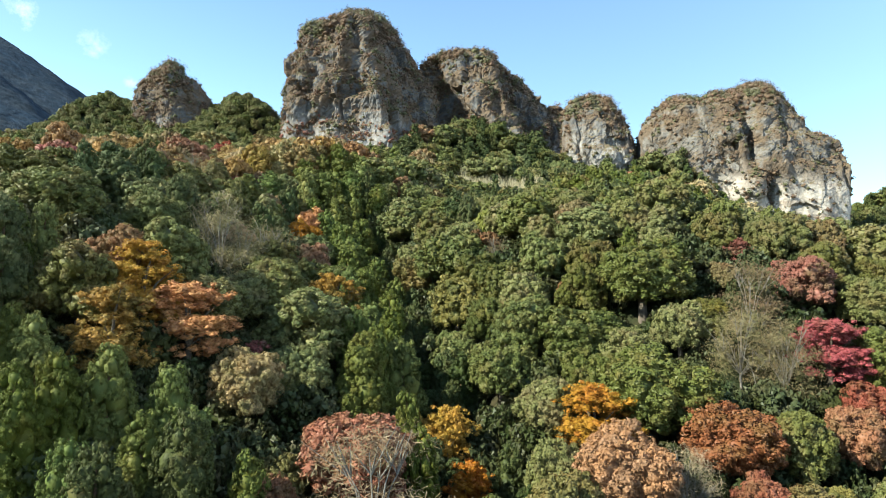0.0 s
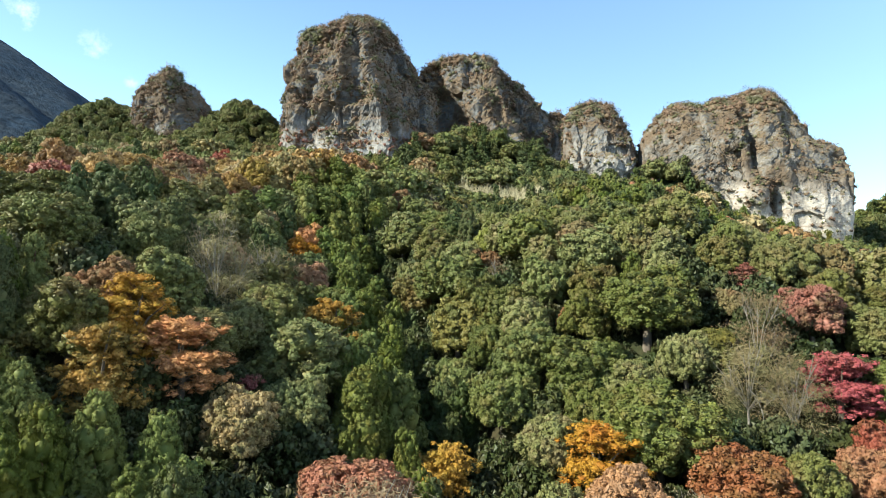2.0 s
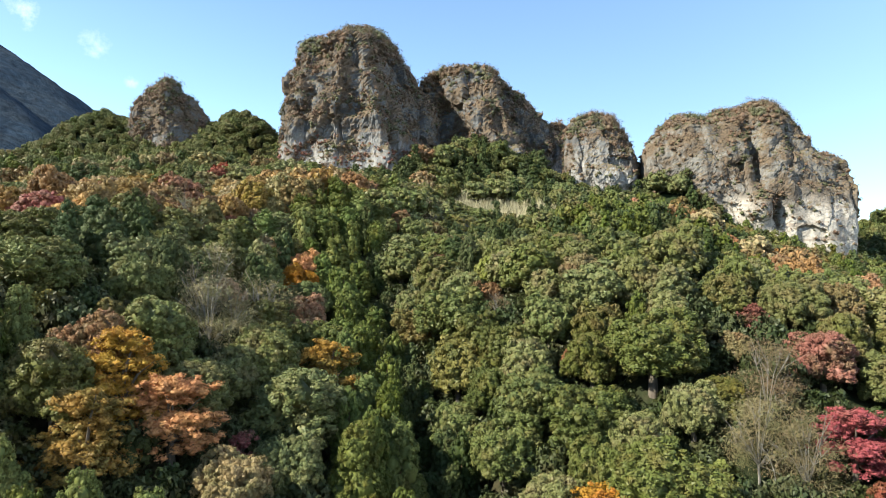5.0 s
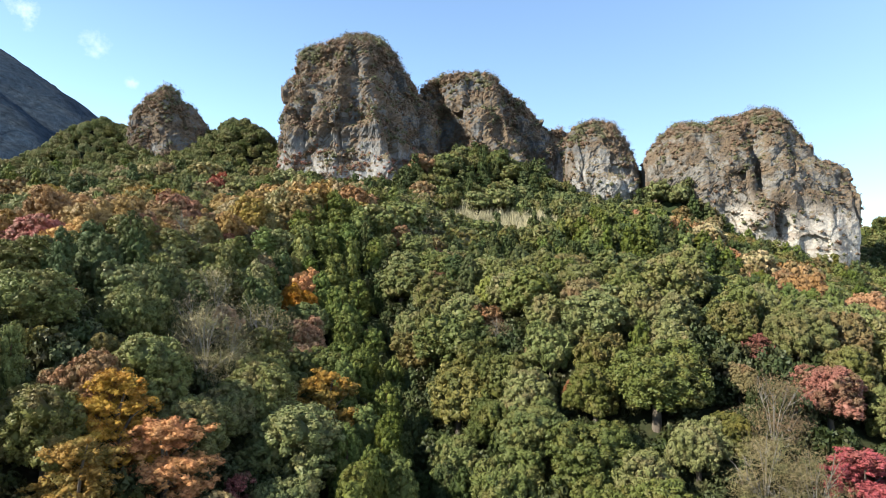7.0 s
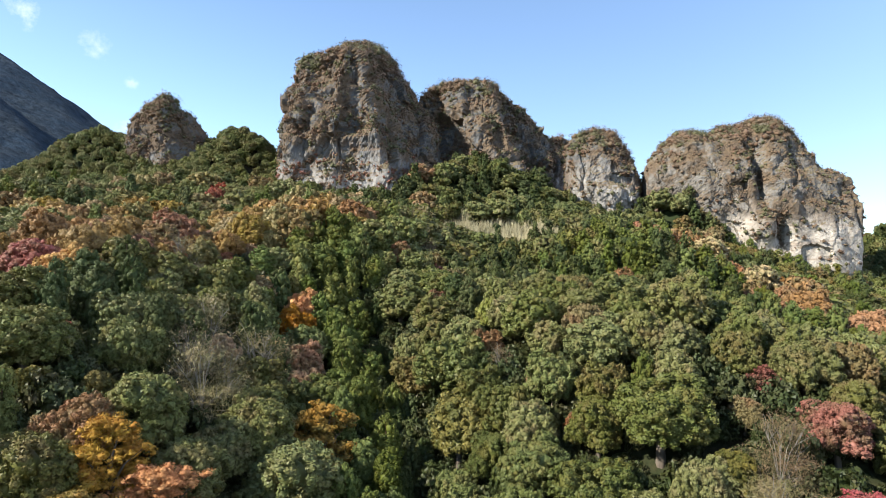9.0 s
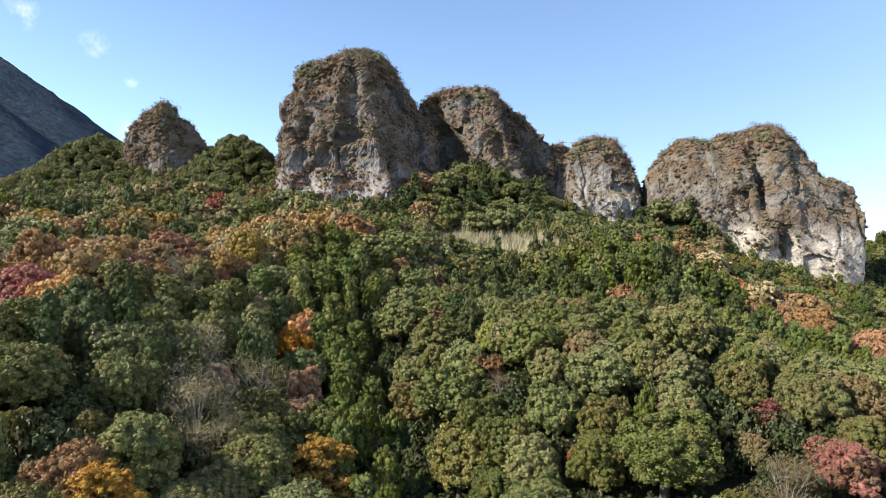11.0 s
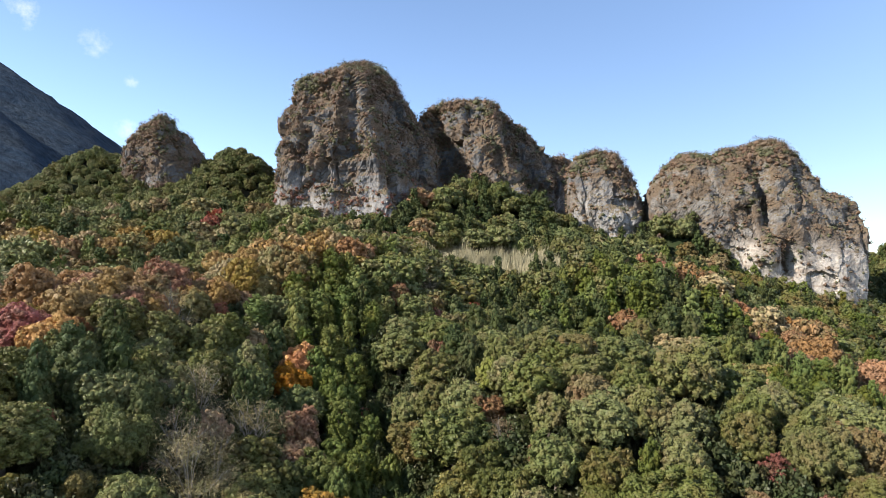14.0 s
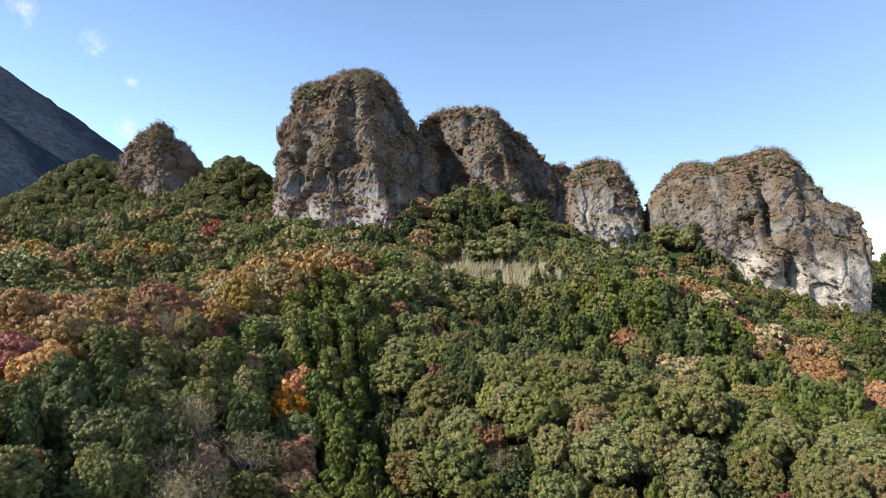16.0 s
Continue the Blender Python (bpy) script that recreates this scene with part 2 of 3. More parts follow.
def ground_height(x, y):
    x, y = np.asarray(x, float), np.asarray(y, float)
    z = np.full(x.shape, 23.1)
    for i, a in enumerate(SWELL):
        z = z + a * np.exp(-((x - (i % 7 * 80 - 240)) ** 2 + (y - (i // 7 * 80 - 40)) ** 2) / 9800)
    for i, a in enumerate(SPUR):
        z = z + a * np.exp(-((x - (i % 6 * 30 - 75)) ** 2 + (y - (i // 6 * 30 + 45)) ** 2) / 968)
    z = z + 34 * np.exp(-((x - 228) ** 2 + (y - 300) ** 2) / 1500)
    z = z + 15 * np.exp(-((x - 14) ** 2 / 420 + (y - 250) ** 2 / 130)) + 15 * np.exp(-((x - 88) ** 2 / 130 + (y - 237) ** 2 / 110))
    z = z + 9 * np.exp(-((x + 8) ** 2 + (y - 237) ** 2) / 220) + 6 * np.exp(-((x - 38) ** 2 + (y - 244) ** 2) / 160)
    bed = np.clip((y - 40) / 15, 0, 1) * np.clip((135 - y) / 20, 0, 1)
    z = z - 5.0 * bed * np.exp(-((x - 4 + 0.235 * (y - 52)) ** 2) / 40)
    z = z + 17 * np.exp(-((x + 143) ** 2 + (y - 258) ** 2) / 420)
    z = z + 17 * np.exp(-((x + 85) ** 2 + (y - 262) ** 2) / 360)
    return z


def mesh_object(name, verts, faces, mat, smooth=False, parent=None):
    me = bpy.data.meshes.new(name)
    me.from_pydata(verts, [], faces)
    me.materials.append(mat)
    if smooth:
        me.polygons.foreach_set("use_smooth", [True] * len(me.polygons))
    me.update()
    ob = new(name, me)
    ob.parent = parent
    return ob


def sheet(name, xs, ys, height, mat):
    X, Y = np.meshgrid(xs, ys)
    Z = height(X, Y)
    v = np.stack([X, Y, Z], -1).reshape(-1, 3).tolist()
    w = len(xs)
    f = [(j * w + i, j * w + i + 1, (j + 1) * w + i + 1, (j + 1) * w + i) for j in range(len(ys) - 1) for i in range(w - 1)]
    return mesh_object(name, v, f, mat, True)


def stretch_axis(lo, hi, step, far):
    core = list(np.arange(lo, hi + 0.1, step))
    d, out_lo, out_hi = step, [], []
    a, b = core[0], core[-1]
    while a > -far or b < far:
        d *= 1.35
        a, b = a - d, b + d
        out_lo.append(a)
        out_hi.append(b)
    return np.array(out_lo[::-1] + core + out_hi)


ground = sheet("ground", stretch_axis(-260, 300, 4, 3500), stretch_axis(-60, 400, 4, 3500), ground_height, SOIL)
tagged(ground, "dark leaf-littered soil of the wooded mountain slope", "ground", kind="structure")


def cone_hill(cx, cy, top, slope, seed, rough=10):
    def h(X, Y):
        r = np.hypot(X - cx, Y - cy)
        z = top - slope * np.sqrt(r * r + 400)
        out = np.empty(X.shape)
        for idx in np.ndindex(X.shape):
            q = Vector((X[idx] * 0.012, Y[idx] * 0.012, seed))
            out[idx] = noise.fractal(q, 1.0, 2.1, 5) * rough + noise.turbulence(q * 6, 3, True) * 3.5
        return np.maximum(z + out, 15)
    return h


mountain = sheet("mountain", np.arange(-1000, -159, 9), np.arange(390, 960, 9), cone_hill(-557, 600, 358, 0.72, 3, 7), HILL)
tagged(mountain, "steep wooded mountain slope in the distance, haze put into its blue colour", "mountain", kind="structure")
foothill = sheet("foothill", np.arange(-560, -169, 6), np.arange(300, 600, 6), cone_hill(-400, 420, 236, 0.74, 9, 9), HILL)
tagged(foothill, "wooded foothill below the mountain, in the same haze-blue colour", "foothill", kind="structure")


# ---- rock towers ----
def rock_mass(name, cy, depth, skyline, mat, label, seed, rough=1.0, dome=2.4, creases=(), relief=(), calm=(0, 1), cols=250, rows=120):
    """A crag from its skyline (east, height): depth is how far its face stands before the crest.
    creases: (east, height, lean, steepness, limit), where the face turns back to the east of an edge;
    relief: (east, height, half-width, half-height, metres), buttresses and hollows;
    calm: the heights between which the smooth foot gives way to broken rock."""
    sk = np.array(skyline, float)
    run = np.concatenate([[0], np.cumsum(np.hypot(np.diff(sk[:, 0]), np.diff(sk[:, 1])))])
    run /= run[-1]
    u = np.linspace(0, 1, cols)
    sx, sz = np.interp(u, run, sk[:, 0]), np.interp(u, run, sk[:, 1])
    fx = 0.65 * (sk[0, 0] + (sk[-1, 0] - sk[0, 0]) * u) + 0.35 * sx
    fz = sk[0, 1] + (sk[-1, 1] - sk[0, 1]) * u - 14
    v = 1 - (1 - np.linspace(0, 1, rows)[:, None]) ** 1.7
    X, Z = fx * (1 - v) + sx * v, fz * (1 - v) + sz * v
    bow = np.sqrt(1 - np.abs(2 * u - 1) ** 3.2)
    out = np.sqrt(1 - v ** dome) * bow
    fade = np.minimum(1, 4 * out)
    D = depth * out
    bend = np.zeros_like(D)
    for x0, z0, lean, steep, limit in creases:
        d = X - (x0 + lean * (Z - z0))
        bend = bend + np.minimum(limit, steep * np.log1p(np.exp(np.clip(d, -30, 30))))
    for x0, z0, rx, rz, amp in relief:
        D = D + fade * amp * np.exp(-((X - x0) / rx) ** 2 - ((Z - z0) / rz) ** 2)
    rugged = 0.3 + 0.7 * np.clip((Z + 0.06 * (X - sk[0, 0]) - calm[0]) / (calm[1] - calm[0]), 0, 1)
    Y = cy - D + bend
    P = np.stack([X, Y, Z], -1)
    du, dv = np.gradient(P, axis=1), np.gradient(P, axis=0)
    N = np.cross(du, dv)
    N /= np.maximum(1e-6, np.linalg.norm(N, axis=2, keepdims=True))
    off = Vector((seed * 7.3, seed * 3.1, 0))
    verts = []
    for k in range(rows):
        for j in range(cols):
            p, q = Vector(P[k, j]), Vector(N[k, j])
            w = p + off
            warp = noise.noise_vector(w * 0.07) * 5
            but = noise.fractal(Vector((w.x * 0.06, w.y * 0.06, w.z * 0.022)), 0.8, 2.0, 3)
            q1 = w + warp
            dist, pts = noise.voronoi(Vector((q1.x * 0.085, q1.y * 0.085, q1.z * 0.05)))
            slab = noise.cell(pts[0] * 31.7) - 0.5
            crack = min(1.0, (dist[1] - dist[0]) * 5) - 1
            dist2, pts2 = noise.voronoi(Vector((w.x * 0.28, w.y * 0.28, w.z * 0.30)) + warp * 0.1)
            block = noise.cell(pts2[0] * 17.3) - 0.5
            bed = noise.noise(Vector((w.x * 0.03, w.y * 0.03, w.z * 0.22)) + warp * 0.02)
            ledge = math.copysign(abs(bed) ** 0.8, bed)
            fin = noise.fractal(w * 0.45, 0.6, 2.1, 5)
            d = 1.2 * but + 1.5 * slab + 0.9 * crack + 0.55 * block + 1.2 * ledge + 0.75 * fin
            p += q * (2.0 * but + 0.9 * slab + rugged[k, j] * d) * rough * (0.1 + 0.9 * fade[k, j])
            p.z += 0.8 * rough * noise.fractal(w * 0.3, 0.8, 2.0, 3) * v[k, 0] ** 6
            verts.append(p)
    faces = [(k * cols + j, k * cols + j + 1, (k + 1) * cols + j + 1, (k + 1) * cols + j) for k in range(rows - 1) for j in range(cols - 1)]
    # the far side, plainer
    n = len(verts)
    step = 5
    back = list(range(0, cols, step))
    if back[-1] != cols - 1:
        back.append(cols - 1)
    lv = [k for k in range(0, rows - 1, 6)]
    for k in lv:
        for j in back:
            verts.append(Vector((X[k, j], cy + 0.8 * depth * out[k, j] + bend[k, j], Z[k, j])))
    for j in back:
        verts.append(verts[(rows - 1) * cols + j].copy())
    w = len(back)
    faces += [(n + k * w + j + 1, n + k * w + j, n + (k + 1) * w + j, n + (k + 1) * w + j + 1) for k in range(len(lv)) for j in range(w - 1)]
    ob = mesh_object(name, verts, faces, mat)
    return tagged(ob, label, "rock tower", kind="structure")


TOWERS = [
    rock_mass("rock_tower_main", 252, 27, [(-64.4, 82.3), (-65.5, 97), (-64.7, 104.9), (-63.7, 112.9), (-62.9, 121.6), (-60.9, 125), (-58, 127.8), (-57.2, 133), (-53.1, 135.6), (-47.5, 137.4), (-41.9, 139.5), (-36.8, 142.5), (-32.3, 146.4), (-28.3, 144.6), (-23, 141.9), (-20.6, 138.9), (-17.6, 132), (-14, 125.9), (-10.3, 121), (-5.5, 113.7), (-1.6, 102.7), (1.3, 84.5)],
              ROCK, "massive dark grey rock tower with brown scrub on its ledges", 1, 1.0, 2.2,
              creases=[(-32, 124, -0.36, 1.9, 18)],
              relief=[(-40, 108, 4, 26, 2.5), (-50, 104, 3, 16, -2.5), (-33, 118, 3, 14, -2.5), (-24, 104, 5, 10, 2.5), (-58, 100, 4, 14, 2), (-35, 90, 16, 5, -1.5)], calm=(84, 100)),
    rock_mass("rock_tower_second", 271, 19, [(-16.8, 79.8), (-15.2, 100.4), (-13.8, 115.1), (-11.4, 121.5), (-9.7, 124.7), (-8, 127.4), (-4.8, 129.9), (1.3, 131.4), (7.3, 132.6), (12.2, 133.1), (18.3, 131.8), (25.2, 132.7), (30.7, 128.3), (37.2, 123.1), (41, 117.9), (43.5, 114.3), (47.8, 111.8), (51, 102.9), (52.5, 78.7)],
              ROCK, "rounded grey rock tower with scrub growing over its top", 2, 0.95, 2.2,
              creases=[(23, 119, -0.3, 1.9, 14)],
              relief=[(-1, 105, 9, 24, -13), (18, 112, 6, 8, 2), (15, 98, 7, 8, 3.5), (22, 104, 3, 5, -2)]),
    rock_mass("rock_saddle", 284, 8, [(40.5, 78.6), (41.4, 102.8), (44, 109.2), (48.3, 111), (54.7, 111.3), (58.5, 108.7), (60.2, 102.8), (63, 78.6)],
              ROCK, "shaded rock saddle between two towers", 3, 0.7, 2.2, creases=[(50, 105, 0, 0.5, 6)], cols=110, rows=70),
    rock_mass("rock_tower_small", 256, 13, [(51.6, 72.6), (49.7, 88.5), (50, 97.7), (51, 103), (54.9, 105.3), (59.5, 106.9), (64.1, 107.4), (68.6, 106), (72, 102.1), (76.1, 99.6), (78.3, 95), (78.9, 90.4), (80.2, 85.8), (83, 78.3), (93.7, 69.1)],
              ROCK, "small grey rock tower with russet scrub on top", 4, 0.6, 2.6,
              creases=[(72, 96, -0.1, 0.6, 8)], relief=[(68, 85, 12, 2, -1.6), (66, 80, 10, 3, 1.2), (88, 74, 6, 5, 2)], cols=180, rows=100),
    rock_mass("rock_tower_pale", 250, 21, [(80.8, 65.4), (80, 86.6), (80.4, 91.7), (83.6, 96.2), (88.1, 100.7), (92.6, 104.1), (99.3, 104.7), (104.9, 103.4), (109.4, 105.9), (115, 107.4), (119.5, 108.6), (126.2, 109), (131, 107.4), (135.3, 102.9), (137.8, 99.6), (142, 96.2), (146, 92.2), (150, 89.5), (155, 87), (156.9, 80.5), (158.1, 73.9), (157.9, 65.4), (157, 52.2), (155.1, 45.6)],
              WHITE_ROCK, "broad pale cliff with white bare faces and scrub on top", 5, 0.62, 3.4,
              relief=[(116.7, 86, 2.4, 13, -5.5), (122.5, 64, 2.6, 5, -6), (117, 66, 4, 5, 3), (142, 62, 13, 20, 3.5), (86, 72, 7, 13, -9), (98, 62, 9, 9, -7), (104, 90, 6, 14, 2.0),
                      (133, 92, 4, 5, -3), (127, 80, 3, 12, 1.5)], calm=(66, 84), cols=280, rows=130),
    rock_mass("rock_pinnacle", 258, 12, [(-131.8, 98.1), (-128.4, 110.4), (-126.6, 113.9), (-124.4, 117.4), (-118.9, 119.7), (-117.4, 122.1), (-114.4, 123), (-111.6, 121.2), (-110.1, 117.6), (-106.1, 115.8), (-103.1, 111.6), (-99.7, 106.5), (-95.9, 98.1)],
              ROCK, "narrow dark rock pinnacle above the wooded ridge", 6, 0.55, 2.2, creases=[(-112, 115, -0.2, 0.9, 9)], cols=140, rows=80),
]


# ---- tree building ----
def leaf_cards(rng, centres, radii, flat, count, size, aspect, up=0.35, spread=0.25, ruffle=0.55, away=None):
    """Folded leaf sprays over a set of round clumps: vertices and triangles."""
    w = radii ** 2
    pick = rng.choice(len(radii), count, p=w / w.sum())
    d = rng.normal(size=(count, 3))
    d[:, 2] += up
    if away is not None:
        d += away[pick] * 0.9
    d /= np.linalg.norm(d, axis=1, keepdims=True)
    r = radii[pick] * (1 - spread + spread * 1.6 * rng.random(count))
    pos = centres[pick] + d * r[:, None] * np.array([1, 1, flat])
    nrm = d + rng.normal(size=(count, 3)) * ruffle
    nrm /= np.linalg.norm(nrm, axis=1, keepdims=True)
    t = np.cross(nrm, rng.normal(size=(count, 3)))
    t /= np.linalg.norm(t, axis=1, keepdims=True)
    b = np.cross(nrm, t)
    s = (size * (0.6 + 0.8 * rng.random(count)))[:, None]
    v = np.stack([pos - t * s - b * s * aspect, pos - t * s * 0.6 + b * s * aspect, pos + t * s * 1.2], 1).reshape(-1, 3)
    f = np.arange(count * 3).reshape(-1, 3)
    return v, f


def ball(detail):
    bm = bmesh.new()
    bmesh.ops.create_icosphere(bm, subdivisions=detail, radius=1)
    v = np.array([q.co[:] for q in bm.verts])
    f = np.array([[q.index for q in p.verts] for p in bm.faces])
    bm.free()
    return v, f


BALLS = {1: ball(1), 2: ball(2), 0: (np.array([(1, 0, 0), (-1, 0, 0), (0, 1, 0), (0, -1, 0), (0, 0, 1), (0, 0, -1)], float),
                         np.array([(4, 0, 2), (4, 2, 1), (4, 1, 3), (4, 3, 0), (5, 2, 0), (5, 1, 2), (5, 3, 1), (5, 0, 3)]))}


def cores(rng, centres, radii, flat, shrink, detail):
    bv, bf = BALLS[detail]
    vs, fs = [], []
    for i, (c, r) in enumerate(zip(centres, radii)):
        jig = 1 + 0.15 * rng.normal(size=(len(bv), 1))
        vs.append(c + bv * jig * r * shrink * np.array([1, 1, flat]))
        fs.append(bf + i * len(bv))
    return np.concatenate(vs), np.concatenate(fs)


def join(*pairs):
    vs, fs, n = [], [], 0
    for v, f in pairs:
        vs.append(v)
        fs.append(f + n)
        n += len(v)
    return np.concatenate(vs), np.concatenate(fs)


def tube(points, radii, sides=5):
    vs, fs = [], []
    for k, (p, r) in enumerate(zip(points, radii)):
        for j in range(sides):
            a = 2 * math.pi * j / sides
            vs.append((p[0] + r * math.cos(a), p[1] + r * math.sin(a), p[2]))
    for k in range(len(points) - 1):
        for j in range(sides):
            a, b = k * sides + j, k * sides + (j + 1) % sides
            fs += [(a, b, b + sides), (a, b + sides, a + sides)]
    return np.array(vs), np.array(fs)


def make_mesh(name, v, f, mat, tint=None):
    me = bpy.data.meshes.new(name)
    me.vertices.add(len(v))
    me.vertices.foreach_set("co", np.ascontiguousarray(v, dtype=np.float32).ravel())
    me.loops.add(len(f) * 3)
    me.loops.foreach_set("vertex_index", np.ascontiguousarray(f, dtype=np.int32).ravel())
    me.polygons.add(len(f))
    me.polygons.foreach_set("loop_start", np.arange(len(f), dtype=np.int32) * 3)
    if tint is not None:
        att = me.attributes.new("tint", "FLOAT", "POINT")
        att.data.foreach_set("value", np.ascontiguousarray(tint, dtype=np.float32))
    me.materials.append(mat)
    me.update(calc_edges=True)
    return me


# all crowns are built for a tree with a crown radius of 1 and its foot at the origin; sizes below are in crown radii
def over_lobes(rng, lobes, sizes, count, rc, low):
    """Small clumps spread over the outside of a heap of lobes: centres, outward directions, radii."""
    c, o, r = [], [], []
    share = sizes ** 2 / (sizes ** 2).sum()
    for _ in range(count * 25):
        if len(c) >= count:
            break
        i = int(rng.choice(len(sizes), p=share))
        d = rng.normal(size=3)
        d /= np.linalg.norm(d)
        if d[2] < low:
            continue
        p = lobes[i] + d * sizes[i] * (0.88 + 0.26 * rng.random())
        if (np.linalg.norm(lobes - p, axis=1) < sizes * 0.9).any():
            continue
        if c and (np.linalg.norm(np.array(c) - p, axis=1) < rc * 0.85).any():
            continue
        c.append(p)
        o.append(d)
        r.append(rc * (0.65 + 0.75 * rng.random()))
    return np.array(c), np.array(o), np.array(r)


def clumps(kind, rng, level):
    """A crown's clumps: centres, outward directions, radii; its inner lobes and their radii; the tree's height."""
    if kind == "cedar":
        h = 3.1
        n = (9, 8, 6)[level]
        z = 0.45 + (h - 0.75) * (np.arange(n) + 0.4) / n
        reach = 0.62 * (1 - ((z - 0.3) / (h - 0.1)) ** 2.0) ** 0.8 + 0.10
        lobes, sizes = [], []
        for k in range(n):
            for q in range(3):
                a = k * 1.9 + q * 2.1 + rng.normal() * 0.3
                s = reach[k] * (0.55 + 0.25 * rng.random())
                lobes.append((reach[k] * 0.55 * math.cos(a), reach[k] * 0.55 * math.sin(a), z[k] + 0.1 * rng.normal()))
                sizes.append(s)
        lobes.append((0, 0, h - 0.28))
        sizes.append(0.2)
        lobes, sizes = np.array(lobes), np.array(sizes)
        c, o, r = over_lobes(rng, lobes, sizes, (330, 180, 60)[level], (0.095, 0.12, 0.18)[level], -0.4)
        return c, o, r, lobes, sizes, h
    if kind == "layered":
        h, c, o, r = 2.5, [], [], []
        for i in range((52, 36, 16)[level]):
            u, a = rng.random(), rng.random() * 6.283
            reach = math.sqrt(max(0.05, 1 - (u * 0.95) ** 2.2)) * (0.3 + 0.7 * math.sqrt(rng.random()))
            mid = np.array((reach * math.cos(a) * 0.82, reach * math.sin(a) * 0.82, 0.55 + 1.75 * u - 0.15 * reach))
            for _ in range((9, 6, 3)[level]):
                e = rng.normal(size=3) * np.array((0.18, 0.18, 0.06))
                c.append(mid + e)
                o.append((e[0], e[1], 0.6))
                r.append((0.125, 0.15, 0.24)[level] * (0.7 + 0.6 * rng.random()))
        return np.array(c), np.array(o), np.array(r), None, None, h
    h, lobes, sizes = 2.3, [(0.05, 0, 1.2), (0, 0.05, 0.95)], [0.60, 0.56]
    for i in range(18):
        u = (i + 0.5) / 18
        el, a = math.asin(-0.62 + 1.45 * u), i * 2.4 + rng.normal() * 0.35
        q = 0.58 + 0.10 * rng.normal()
        lobes.append((q * math.cos(el) * math.cos(a), q * math.cos(el) * math.sin(a), 1.12 + q * math.sin(el) * 1.05))
        sizes.append(0.20 + 0.22 * rng.random())
    lobes, sizes = np.array(lobes), np.array(sizes)
    c, o, r = over_lobes(rng, lobes, sizes, (340, 190, 64)[level], (0.095, 0.12, 0.185)[level], -0.6)
    return c, o, r, lobes, sizes, h


def crown_data(kind, seed, level):
    """level 0 near, 1 middle, 2 far."""
    rng = np.random.default_rng(seed)
    c, o, r, lobes, sizes, h = clumps(kind, rng, level)
    if kind == "cedar":
        n, s, asp, flat, up = (17000, 7600, 1350)[level], (0.025, 0.038, 0.085)[level], 0.5, 1.0, 0.5
    elif kind == "layered":
        n, s, asp, flat, up = (20000, 8000, 1200)[level], (0.021, 0.034, 0.085)[level], 0.7, 0.7, 0.4
    else:
        n, s, asp, flat, up = (18500, 8200, 1400)[level], (0.025, 0.037, 0.08)[level], 0.7, 0.95, 0.3
    pieces = [leaf_cards(rng, c, r, flat, n, s, asp, up, 0.2, (0.42, 0.36, 0.30)[level], o), cores(rng, c, r, flat, 0.66, 0)]
    if lobes is not None:
        pieces.append(leaf_cards(rng, lobes, sizes * 0.84, 1.0, int(n * 0.22), s * 1.2, asp, up, 0.2, 0.6))
        pieces.append(cores(rng, lobes, sizes, 1.0, 0.72, 0 if level == 2 else 1))
    v, f = join(*pieces)
    return v, f, c, h


def bare_crown(seed, level):
    """A thin crown of fine twig sprays, with no body inside."""
    rng = np.random.default_rng(seed)
    c, _, r, _, _, h = clumps("layered", rng, level)
    n, s = (6500, 2200, 560)[level], (0.05, 0.075, 0.12)[level]
    v, f = leaf_cards(rng, c, r * 2.2, 0.7, n, s, 0.13, 0.6, 0.8)
    return v, f, c, h


def trunk_data(kind, seed, c, h):
    rng = np.random.default_rng(seed + 500)
    if kind == "cedar":
        return tube([(0, 0, -0.6), (0, 0, 0.5), (0.01, 0, 2.0), (0, 0, h * 0.97)], [0.10, 0.08, 0.05, 0.01], 7)
    fork = 0.75
    thin = 0.38 if kind == "bare" else 1.0
    fork *= 0.8 if kind == "bare" else 1.0
    parts = [tube([(0, 0, -0.6), (0.02, 0, 0.2), (0, 0.02, fork)], [0.13 * thin, 0.095 * thin, 0.075 * thin], 7)]
    for i in rng.choice(len(c), min(len(c), 11 if kind != "bare" else 20), replace=False):
        e = c[i]
        m = np.array([e[0] * 0.45, e[1] * 0.45, fork + (e[2] - fork) * 0.62])
        parts.append(tube([(0, 0.01, fork - 0.08), m, e], [0.05 * thin, 0.03 * thin, 0.008], 5))
        if kind == "bare":
            for _ in range(3):
                g = e + rng.normal(size=3) * 0.2 + np.array([0, 0, 0.12])
                parts.append(tube([m + (e - m) * 0.4, (m + g) / 2 + (e - m) * 0.2, g], [0.02, 0.012, 0.004], 3))
    return join(*parts)


